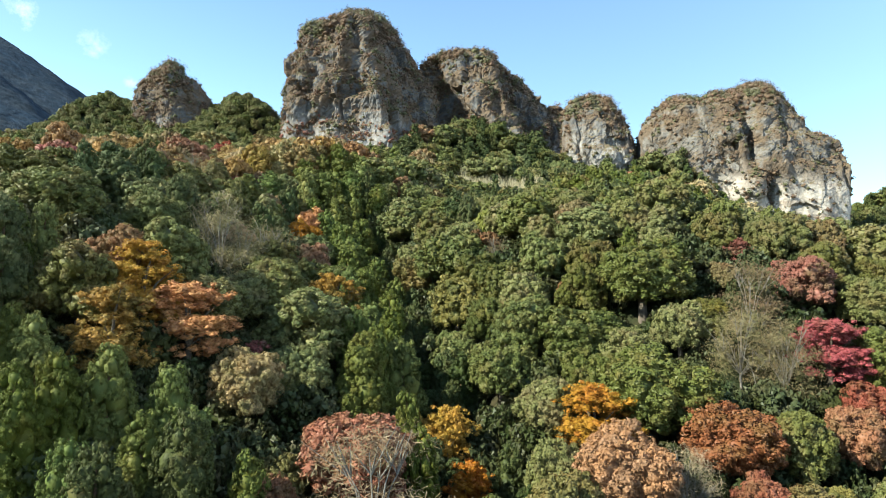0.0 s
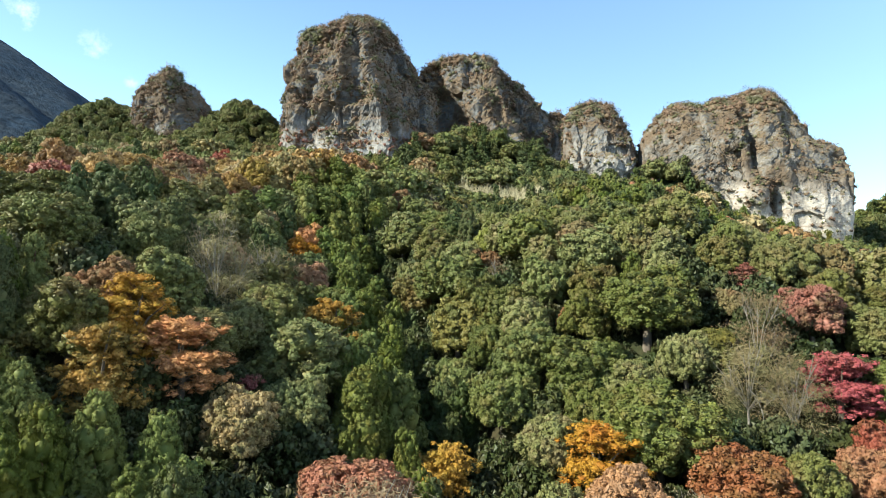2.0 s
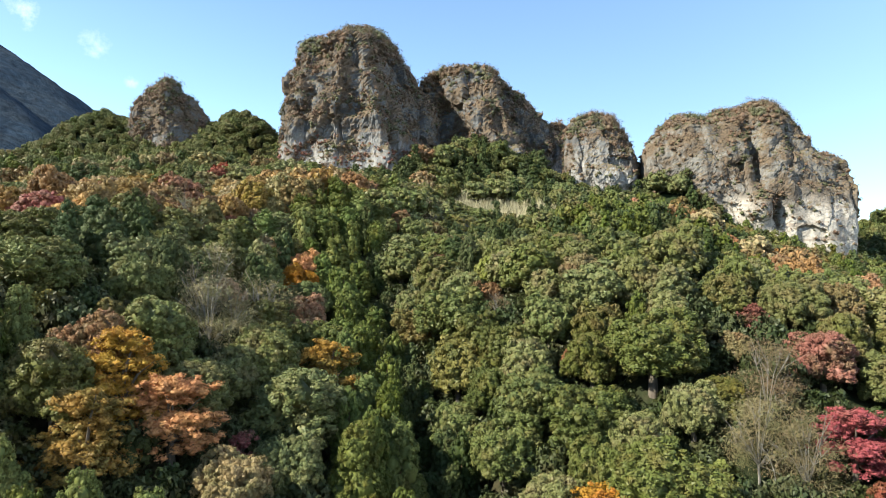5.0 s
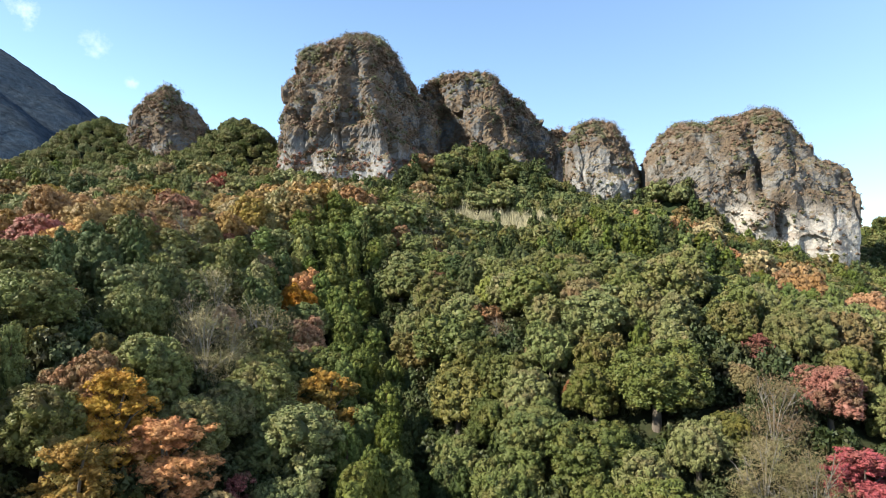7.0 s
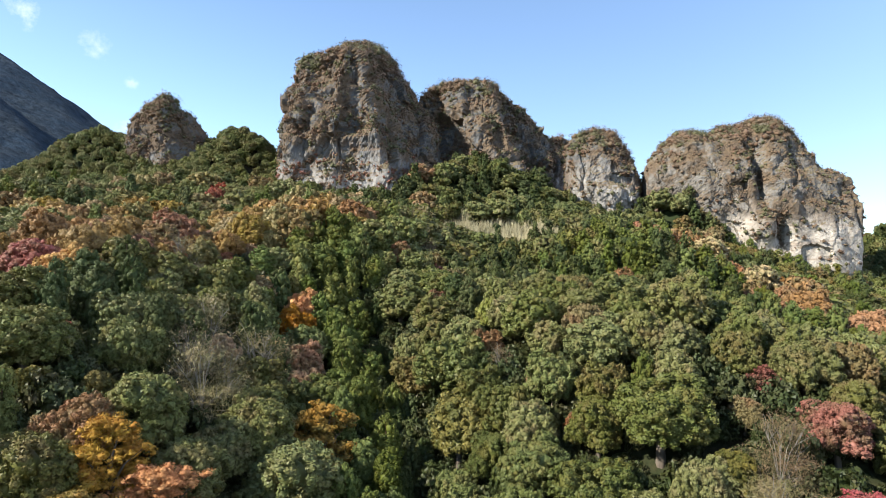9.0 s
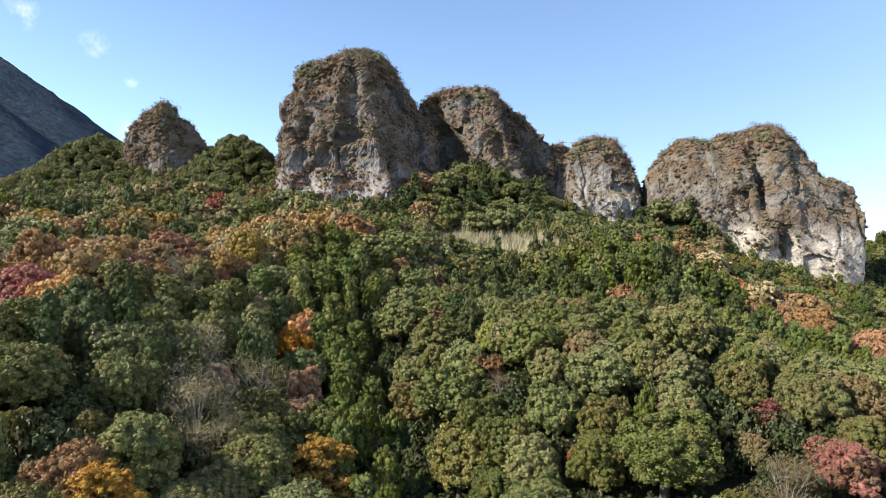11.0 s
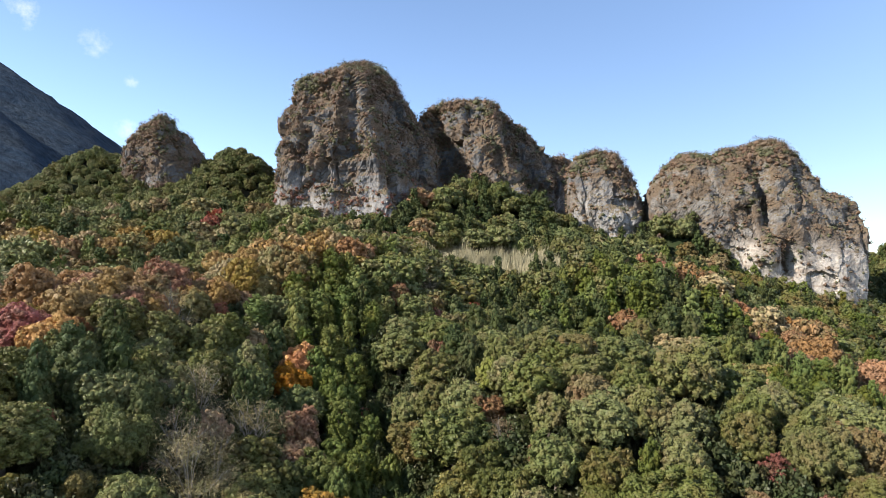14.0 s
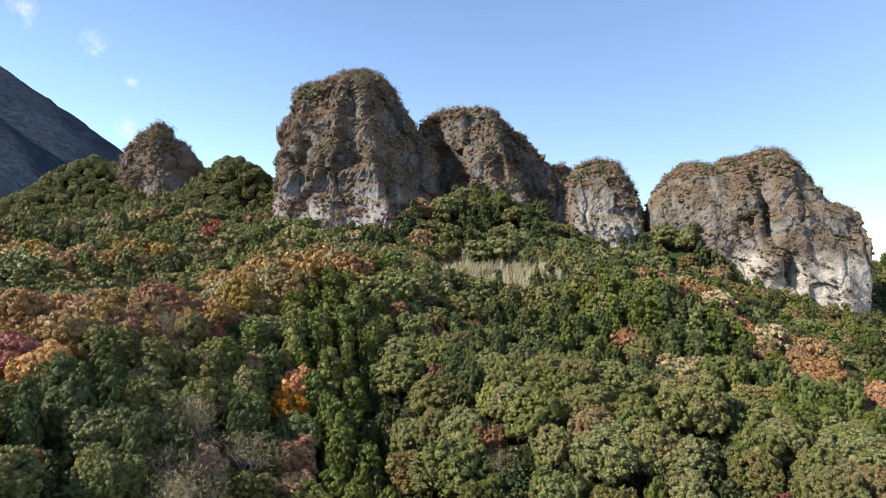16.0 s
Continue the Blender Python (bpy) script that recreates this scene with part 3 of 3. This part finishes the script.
SHAPE = {"cedar": "cedar", "darkcedar": "cedar", "evergreen": "round", "dull": "round", "lime": "round", "olive": "round", "yellow": "round", "bare": "bare", "rust": "round", "peach": "round",
         "tan": "round", "brown": "round", "pinkbrown": "round", "goldbrown": "round"}
LOOK = {
    "evergreen": ("evergreen_tree", "evergreen broadleaf tree with a dense olive-green billowing crown"),
    "dull": ("evergreen_tree", "evergreen broadleaf tree with a dull grey-green dense crown"),
    "lime": ("evergreen_tree", "small broadleaf tree with bright green leaves on the slope"),
    "olive": ("broadleaf_tree", "broadleaf tree with pale olive leaves on the slope"),
    "yellow": ("broadleaf_tree", "low broadleaf tree with yellow-green leaves in the wood"),
    "cedar": ("cedar_tree", "tall conical cedar with sunlit yellow-green needles"),
    "darkcedar": ("cedar_tree", "tall conical cedar with dark green needles"),
    "gold": ("autumn_tree", "autumn tree with golden yellow leaves in layered tiers"),
    "goldolive": ("autumn_tree", "autumn tree turning from olive to golden yellow"),
    "goldbrown": ("autumn_tree", "autumn tree with golden brown leaves"),
    "orange": ("autumn_tree", "autumn tree with bright orange leaves in layered tiers"),
    "peach": ("autumn_tree", "autumn tree with pale orange leaves and a wide crown"),
    "rust": ("autumn_tree", "autumn tree with rust-red leaves and a wide crown"),
    "red": ("maple_tree", "maple tree with crimson autumn leaves"),
    "darkred": ("maple_tree", "small maple with dark red leaves in the shade"),
    "brown": ("autumn_tree", "autumn tree with withered brown leaves"),
    "pinkbrown": ("autumn_tree", "autumn tree with pinkish brown leaves"),
    "tan": ("autumn_tree", "autumn tree with thin tan leaves"),
    "bare": ("bare_tree", "nearly bare tree with pale limbs and grey-brown twigs"),
}
VARIANTS = 4
crown_mesh, trunk_mesh, far_data = {}, {}, {}
for shape in ("round", "cedar", "layered", "bare"):
    for var in range(VARIANTS):
        for level in (0, 1, 2):
            seed = 17 * var + {"round": 100, "cedar": 200, "layered": 300, "bare": 400}[shape]
            v, f, c, h = bare_crown(seed, level) if shape == "bare" else crown_data(shape, seed, level)
            if level == 2:
                far_data[shape, var] = (v, f)
                continue
            crown_mesh[shape, var, level] = make_mesh("crown", v, f, LEAF["evergreen"])
            tv, tf = trunk_data(shape, seed, c, h)
            trunk_mesh[shape, var, level] = make_mesh("trunk", tv, tf, {"cedar": CEDAR_BARK, "bare": PALE_BARK}.get(shape, BARK))
HEIGHT = {"round": 2.3, "cedar": 3.1, "layered": 2.5, "bare": 2.5}
rng = np.random.default_rng(11)
FAR_FROM = 150.0
far_lists = {}


def plant(kind, x, y, r, tall=1.0):
    """One tree with crown radius r; past FAR_FROM it joins the far woods of its colour."""
    shape = SHAPE.get(kind, "layered" if y < 88 else "round")
    z = float(ground_height(x, y))
    var, turn = int(rng.integers(VARIANTS)), float(rng.random() * 360)
    want = tall * {"cedar": 10.0}.get(shape, 9.6) * (0.82 + 0.40 * rng.random()) / HEIGHT[shape]
    sz = min(max(want, 0.85 * r * tall), {"layered": 1.15, "bare": 1.15, "round": 1.12}.get(shape, 1.5) * r)
    if shape == "layered":
        z += min(0.1 * sz, max(0.0, 6.4 - 1.45 * sz))
    if shape == "round":
        z -= 0.05 * sz
    if y > FAR_FROM:
        far_lists.setdefault(kind, []).append((shape, var, turn, x, y, z, r, sz))
        return
    name, label = LOOK[kind]
    root = tagged(new(name), label, name.replace("_", " "), "trees of the slope")
    root.location = (x, y, z)
    level = 0 if y < 82 and r > 1.9 else 1
    for part_name, meshes in (("trunk", trunk_mesh), ("crown", crown_mesh)):
        ob = new(part_name, meshes[shape, var, level])
        ob.parent, ob.matrix_local = root, Matrix.LocRotScale(None, Euler((0, 0, radians(turn))), (r, r, sz))
        if part_name == "crown":
            ob.material_slots[0].link = "OBJECT"
            ob.material_slots[0].material = LEAF[kind]


# trees that stand out, by colour: east, north, crown radius
PLANTED = {}
PLANTED["gold"] = [(-29.4, 60.6, 4.1), (2.3, 55.2, 2.8), (14.2, 58.2, 4.0), (-26.5, 120.5, 3.6), (3.6, 47.3, 1.9)]
PLANTED["orange"] = [(-24.5, 60.2, 4.4), (0.3, 63.1, 3.2), (-54.9, 95.7, 4.1), (-26.2, 114.9, 3.6)]
PLANTED["goldolive"] = [(-28.9, 54.2, 3.7), (-14.5, 82.2, 4.7)]
PLANTED["rust"] = [(-7.1, 51.7, 5.1), (25.6, 55.2, 4.8), (37.0, 56.7, 3.1), (40.9, 58.6, 3.2), (-12.8, 46.2, 2.3), (25.2, 49.8, 2.7), (-42.9, 127.0, 2.3), (-61.5, 98.2, 
    5.5), (-77.1, 213.4, 3.8), (-0.5, 191.3, 4.1), (6.4, 157.9, 3.4), (-13.5, 119.4, 2.0), (-41.3, 121.8, 2.0), (-56.1, 91.5, 4.5), (-55.6, 101.3, 2.9), 
    (-44.9, 79.2, 1.8)]
PLANTED["peach"] = [(14.4, 50.8, 4.4), (16.5, 82.1, 1.8)]
PLANTED["goldbrown"] = [(6.2, 47.8, 3.0)]
PLANTED["red"] = [(39.9, 64.4, 3.8), (-78.5, 220.5, 3.8), (32.5, 91.3, 1.8)]
PLANTED["bare"] = [(31.1, 65.4, 3.9), (34.7, 63.4, 3.2), (19.6, 50.8, 2.5), (-28.1, 78.4, 5.0), (-26.4, 95.4, 5.2), (-24.6, 110.8, 5.5), (34.5, 70.2, 3.5), (-0.2, 46.3, 
    1.9), (-31.2, 82.8, 3.5), (-27.3, 83.9, 3.2), (34.6, 67.3, 4.3), (-37.9, 93.7, 2.3), (-33.9, 95.4, 3.9), (8.3, 95.0, 2.3)]
PLANTED["pinkbrown"] = [(42.5, 73.5, 3.7), (-0.4, 145.7, 2.9), (-0.8, 129.2, 2.7), (-10.4, 148.7, 3.2)]
PLANTED["tan"] = [(-18.2, 57.0, 3.6), (63.3, 133.6, 5.1), (50.2, 142.9, 5.5)]
PLANTED["olive"] = [(-12.7, 49.7, 2.3), (34.8, 77.9, 2.0)]
PLANTED["darkred"] = [(-19.1, 63.3, 1.8), (38.8, 81.5, 1.8)]
PLANTED["brown"] = [(-34.2, 120.8, 3.6), (-33.5, 62.9, 3.7), (-35.7, 123.8, 3.8), (13.1, 91.3, 2.0), (6.8, 101.7, 2.6), (-103.7, 179.3, 4.6), (41.5, 154.0, 3.9), (-22.4, 
    103.7, 3.8), (-33.9, 119.6, 3.5)]
PLANTED["lime"] = [(25.7, 64.0, 2.0), (7.9, 111.0, 3.0)]
PLANTED["yellow"] = [(2.1, 87.6, 4.4), (30.1, 71.2, 2.6), (32.0, 51.3, 2.1), (25.5, 84.3, 1.8), (-41.5, 66.7, 2.3), (-36.2, 71.2, 2.1), (-34.5, 73.3, 1.8), (-24.0, 154.3, 
    3.3)]
PLANTED["cedar"] = [(-8.3, 64.0, 3.2), (-5.6, 73.5, 2.7), (-7.4, 86.2, 2.7), (-10.0, 85.7, 2.3), (-11.9, 109.9, 3.0), (-16.2, 123.1, 3.4), (-7.6, 99.0, 2.3), (-21.1, 
    125.5, 3.4), (-3.6, 62.6, 1.8), (-2.0, 55.7, 1.8), (-1.8, 50.3, 1.8), (-30.6, 46.9, 2.3), (-28.5, 41.6, 2.3), (-27.4, 44.5, 2.2), (-25.1, 47.0, 2.4), 
    (-20.9, 43.7, 2.2), (-20.9, 48.1, 2.2), (-18.4, 46.7, 1.9), (-33.4, 48.3, 2.0), (-23.6, 39.7, 2.0), (-13.5, 43.8, 1.8), (-40.0, 62.2, 1.8), (-41.7, 
    59.8, 1.9), (24.5, 82.3, 1.8), (-10.6, 64.0, 2.0), (-29.6, 135.0, 3.7), (-25.2, 135.1, 3.7), (37.1, 163.6, 2.6), (-19.4, 115.8, 2.5), (-22.7, 119.7, 
    2.6)]
PLANTED["cedar"] += [(-23.1, 127.0, 2.8), (-18.9, 132.3, 2.3), (-20.4, 127.7, 2.7), (-24.1, 124.7, 3.1), (-28.1, 128.5, 2.7), (-19.0, 114.5, 2.4), (-14.3, 108.2, 2.7), 
    (-11.2, 112.1, 2.3), (-11.5, 100.3, 2.5), (-7.5, 101.8, 1.8), (38.0, 160.9, 2.8), (33.4, 159.0, 2.7), (46.8, 167.1, 2.6), (28.3, 153.7, 2.4), (-6.7, 
    183.3, 2.8), (-10.0, 184.7, 2.9), (-13.6, 170.7, 2.6), (49.3, 157.8, 3.4), (31.7, 170.7, 2.6), (65.2, 160.3, 3.4), (68.2, 152.6, 3.2), (71.9, 145.3, 
    3.1), (67.3, 117.2, 2.4), (70.5, 114.7, 2.4), (57.8, 152.5, 3.2)]

stand = {}


def settle(x, y, r):
    stand.setdefault((int(x // 12), int(y // 12)), []).append((x, y, r))


def free(x, y, r, near=0.72):
    i, j = int(x // 12), int(y // 12)
    for key in ((i + p, j + q) for p in (-1, 0, 1) for q in (-1, 0, 1)):
        for a, b, q in stand.get(key, ()):
            if (a - x) ** 2 + (b - y) ** 2 < (near * (q + r)) ** 2:
                return False
    return True


for kind, places in PLANTED.items():
    for x, y, r in places:
        if free(x, y, r, 0.55):
            settle(x, y, r)
            plant(kind, x, y, r)

# strips of one kind of wood along a line: half-width, points, kinds
STRIPS = [
    (9.5, ((-88, 92), (-76, 101), (-65, 111), (-59, 120), (-53, 129), (-46, 140), (-35, 152), (-26, 160)), ("peach", "brown", "peach", "tan", "peach", "goldbrown")),
    (8.5, ((60, 186), (67, 174), (76, 161), (82, 147), (88, 134), (96, 121)), ("peach", "brown", "peach", "brown", "tan")),
    (3.5, ((26, 110), (37, 104), (50, 99)), ("tan", "pinkbrown", "bare", "tan")),
    (4.5, ((-135, 196), (-112, 190), (-98, 194), (-88, 200)), ("goldolive", "tan", "goldbrown", "olive")),
    (5.0, ((-7, 62), (-7, 70), (-8, 85), (-12, 105), (-15, 124)), ("cedar",)),
]
# stretches: middle, half-widths, kinds
STRETCHES = [
    (20, 205, 30, 14, ()),
    (-62, 98, 9, 12, ("pinkbrown", "rust", "evergreen", "brown", "dull", "peach")),
    (-105, 205, 80, 34, ("dull", "darkcedar", "evergreen", "dull", "cedar", "dull", "evergreen", "olive", "tan")),
    (-27, 41, 16, 8, ("darkcedar", "darkcedar", "dull", "cedar")),
    (-28, 132, 15, 17, ("cedar", "cedar", "evergreen", "darkcedar")),
    (48, 160, 34, 26, ("darkcedar", "cedar", "darkcedar", "evergreen")),
    (80, 120, 40, 26, ("cedar", "evergreen", "lime", "cedar", "brown")),
    (-34, 92, 17, 24, ("bare", "dull", "evergreen", "dull", "dull", "evergreen", "brown", "darkcedar")),
    (-10, 225, 80, 22, ("dull", "evergreen", "darkcedar", "evergreen", "dull", "brown", "darkcedar")),
    (130, 215, 60, 30, ("cedar", "evergreen", "darkcedar", "olive", "evergreen")),
]


def wood_at(x, y):
    p = Vector((x, y))
    for half, line, kinds in STRIPS:
        for (ax, ay), (bx, by) in zip(line, line[1:]):
            a, d = Vector((ax, ay)), Vector((bx - ax, by - ay))
            u = min(1, max(0, (p - a).dot(d) / d.length_squared))
            if (p - a - d * u).length < half:
                return kinds
    for cx, cy, a, b, kinds in STRETCHES:
        if ((x - cx) / a) ** 2 + ((y - cy) / b) ** 2 < 1:
            return kinds
    if x > 0 and y > 118:
        return ("dull", "darkcedar", "evergreen", "dull", "evergreen", "darkcedar")
    if x < 0:
        return ("dull", "evergreen", "dull", "evergreen", "evergreen", "bare", "olive", "dull", "evergreen")
    return ("evergreen", "evergreen", "evergreen", "evergreen", "dull", "evergreen", "dull", "evergreen", "evergreen", "olive", "evergreen", "dull")


FEET = [(-31, 252, 34, 20), (16, 271, 34, 15), (63, 254, 15, 9), (116, 250, 40, 18), (-113, 258, 15, 9)]
tries = 0
while tries < 26000:
    tries += 1
    y = 34 + 276 * math.sqrt(rng.random())
    x = (rng.random() * 2 - 1) * (0.74 * y + 8)
    # unseen trees added past the left edge of view, to shade the slope
    if y < 70 and rng.random() < 0.15:
        x = -0.74 * y - 30 * rng.random()
    if any(((x - a) / p) ** 2 + ((y - b) / q) ** 2 < 1 for a, b, p, q in FEET):
        continue
    if y > 262 and (-68 < x < 168 or y > 285 and x < 0):
        continue
    kinds = wood_at(x, y)
    if not kinds:
        continue
    kind = kinds[int(rng.integers(len(kinds)))]
    r = (2.3 + 1.0 * rng.random()) if "cedar" in kind else (3.2 + 2.9 * rng.random() ** 1.3)
    close, tall = 0.60 if "cedar" in kind else (0.61 if y < 150 else 0.57), 1.0
    # small cedars in the gully bed, dark needle colour standing for its shade
    if abs(x - 4 + 0.235 * (y - 52)) < 3.5 and 45 < y < 128:
        kind, r, tall = "darkcedar", 1.6 + 0.6 * rng.random(), 0.7
    if y > 228 and x < -66:
        kind, r = "evergreen" if rng.random() < 0.3 else "dull", 1.7 + 1.1 * rng.random()
    # left edge, partly out of view: tall dark cedars added to bring shade
    if x < -0.66 * y and y < 60:
        kind, r, tall = "darkcedar", 2.6 + 0.6 * rng.random(), 1.15
    if kinds in (STRIPS[0][2], STRIPS[1][2], STRIPS[3][2]):
        r, close, tall = r * 0.85, 0.46, 1.3
    if free(x, y, r, close):
        settle(x, y, r)
        plant(kind, x, y, r, tall)

def gathered(trees, thin=1):
    """Vertices, triangles and tints of a stand of far trees."""
    pairs, tints = [], []
    for shape, var, turn, x, y, z, r, sz in trees:
        v, f = far_data[shape, var]
        f = f[::thin]
        c, s = math.cos(radians(turn)), math.sin(radians(turn))
        q = np.stack([x + r * (v[:, 0] * c - v[:, 1] * s), y + r * (v[:, 0] * s + v[:, 1] * c), z + sz * v[:, 2]], 1)
        pairs.append((q, f))
        tints.append(np.full(len(q), rng.random()))
    v, f = join(*pairs)
    return v, f, np.concatenate(tints)


# undergrowth between the trunks near the camera; dark leaf colour puts shade into gaps
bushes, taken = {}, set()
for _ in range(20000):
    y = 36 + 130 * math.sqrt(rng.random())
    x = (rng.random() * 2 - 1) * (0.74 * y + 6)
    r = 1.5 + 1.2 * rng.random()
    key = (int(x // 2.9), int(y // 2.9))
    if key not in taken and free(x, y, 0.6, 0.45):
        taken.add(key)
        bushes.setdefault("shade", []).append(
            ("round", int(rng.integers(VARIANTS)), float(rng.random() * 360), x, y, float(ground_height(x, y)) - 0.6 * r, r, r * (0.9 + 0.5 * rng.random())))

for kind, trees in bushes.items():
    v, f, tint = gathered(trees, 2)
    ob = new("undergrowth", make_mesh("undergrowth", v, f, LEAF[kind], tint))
    tagged(ob, "low evergreen bushes under the trees, their leaf colour darkened for shade", "undergrowth", kind="stuff")

for kind, trees in far_lists.items():
    v, f, tint = gathered(trees)
    name, label = LOOK[kind]
    ob = new("far_woods", make_mesh("far_woods", v, f, LEAF[kind], tint))
    tagged(ob, "far stand of " + label.split(" with ")[0] + "s under the cliffs, " + LEAF[kind].name.replace("_", " "), "woods", kind="stuff")


# ---- scrub on the rock ----
def scrub(towers, kinds, seed):
    """Low bushes on ledges and tops of the towers, one object for each colour."""
    pick = np.random.default_rng(seed)
    spots = {k: [] for k in (*kinds, "vine")}
    for ob in towers:
        for p in ob.data.polygons:
            c, nz = p.center, p.normal.z
            if p.normal.y > 0.5 and nz < 0.4:
                continue
            m = noise.fractal(Vector((c.x * 0.07 + 3, c.y * 0.07 + 8, c.z * 0.10)), 0.7, 2.2, 4)
            chance = 0.9 * max(0, nz - 0.12) + min(1.0, max(0, m + 0.02) * 3.0) * ob.data["growth"]
            top = ob.data["top"]
            chance += 0.55 * max(0, (c.z - top + 9) / 9) + 0.35 * max(0, (ob.data["foot"] + 6 - c.z) / 14)
            if pick.random() < chance * 0.5 * min(2.0, p.area):
                k = kinds[int(min(len(kinds) - 1, max(0, (noise.noise(c * 0.12) + 0.5) * len(kinds) + pick.normal() * 0.8)))]
                if ob is towers[0] and c.z < ob.data["foot"] + 9 and noise.noise(c * 0.1) > 0.05:
                    k = "vine"
                spots[k].append((c.copy(), p.normal.copy(), 1.0 + 0.9 * min(1, max(0, (c.z - top + 14) / 14))))
    for k, places in spots.items():
        if not places:
            continue
        cen = np.array([c + n * 0.25 for c, n, _ in places])
        rad = (0.4 + 1.1 * pick.random(len(places)) ** 2) * np.array([s for _, _, s in places])
        v, f = join(leaf_cards(pick, cen, rad, 0.85, len(places) * 12, 0.27, 0.7, 0.5, 0.5), cores(pick, cen, rad, 0.8, 0.7, 0))
        ob = new("ledge_scrub", make_mesh("ledge_scrub", v, f, LEAF[k]))
        tagged(ob, "low scrub with " + LEAF[k].name.replace("_", " ") + " on the rock ledges", "scrub", kind="stuff")


for ob, top, foot, growth in zip(TOWERS, (139, 132, 112, 105, 106, 122), (86, 84, 84, 76, 56, 98), (1.3, 1.3, 1.2, 1.3, 0.6, 1.6)):
    ob.data["top"], ob.data["foot"], ob.data["growth"] = float(top), float(foot), growth
scrub(TOWERS, ["scrub", "green_scrub", "scrub", "scrub", "scrub", "green_scrub"], 5)


# ---- tall dry grass below the cliffs ----
def dry_grass():
    pick = np.random.default_rng(8)
    m, n, l, p = material("dry_straw")
    g = n.new("ShaderNodeNewGeometry")
    l.new(mix(n, l, "MIX", (0.17, 0.15, 0.075), (0.38, 0.33, 0.20), g.outputs["Random Per Island"]), p.inputs["Base Color"])
    p.inputs["Roughness"].default_value = 0.8
    vs, fs = [], []
    n_made = 0
    while n_made < 15000:
        x, y = pick.uniform(-12, 53), pick.uniform(186, 224)
        if ((x - 20) / 32) ** 2 + ((y - 205) / 18) ** 2 > 1 or noise.noise(Vector((x * 0.13, y * 0.13, 2))) < -0.1:
            continue
        z = float(ground_height(x, y))
        tuft = noise.noise(Vector((x * 0.35, y * 0.35, 7)))
        h, lean, w = max(1.2, pick.uniform(2.0, 5.2) + 4.5 * tuft), pick.normal() * 0.9 + 0.5, pick.uniform(0.03, 0.08)
        a = pick.uniform(0, math.pi)
        dx, dy = math.cos(a) * w, math.sin(a) * w
        k = len(vs)
        for u, s in ((0, 0.6), (0.45, 1.0), (0.8, 0.8), (1.0, 0.15)):
            ox = lean * u * u
            vs += [(x + ox - dx * s, y - dy * s, z + h * u), (x + ox + dx * s, y + dy * s, z + h * u)]
        for q in range(3):
            o = k + 2 * q
            fs += [(o, o + 1, o + 3), (o, o + 3, o + 2)]
        n_made += 1
    ob = new("dry_grass", make_mesh("dry_grass", np.array(vs), np.array(fs), m))
    tagged(ob, "tall pale straw-coloured dry grass below the cliffs", "grass", kind="stuff")


dry_grass()
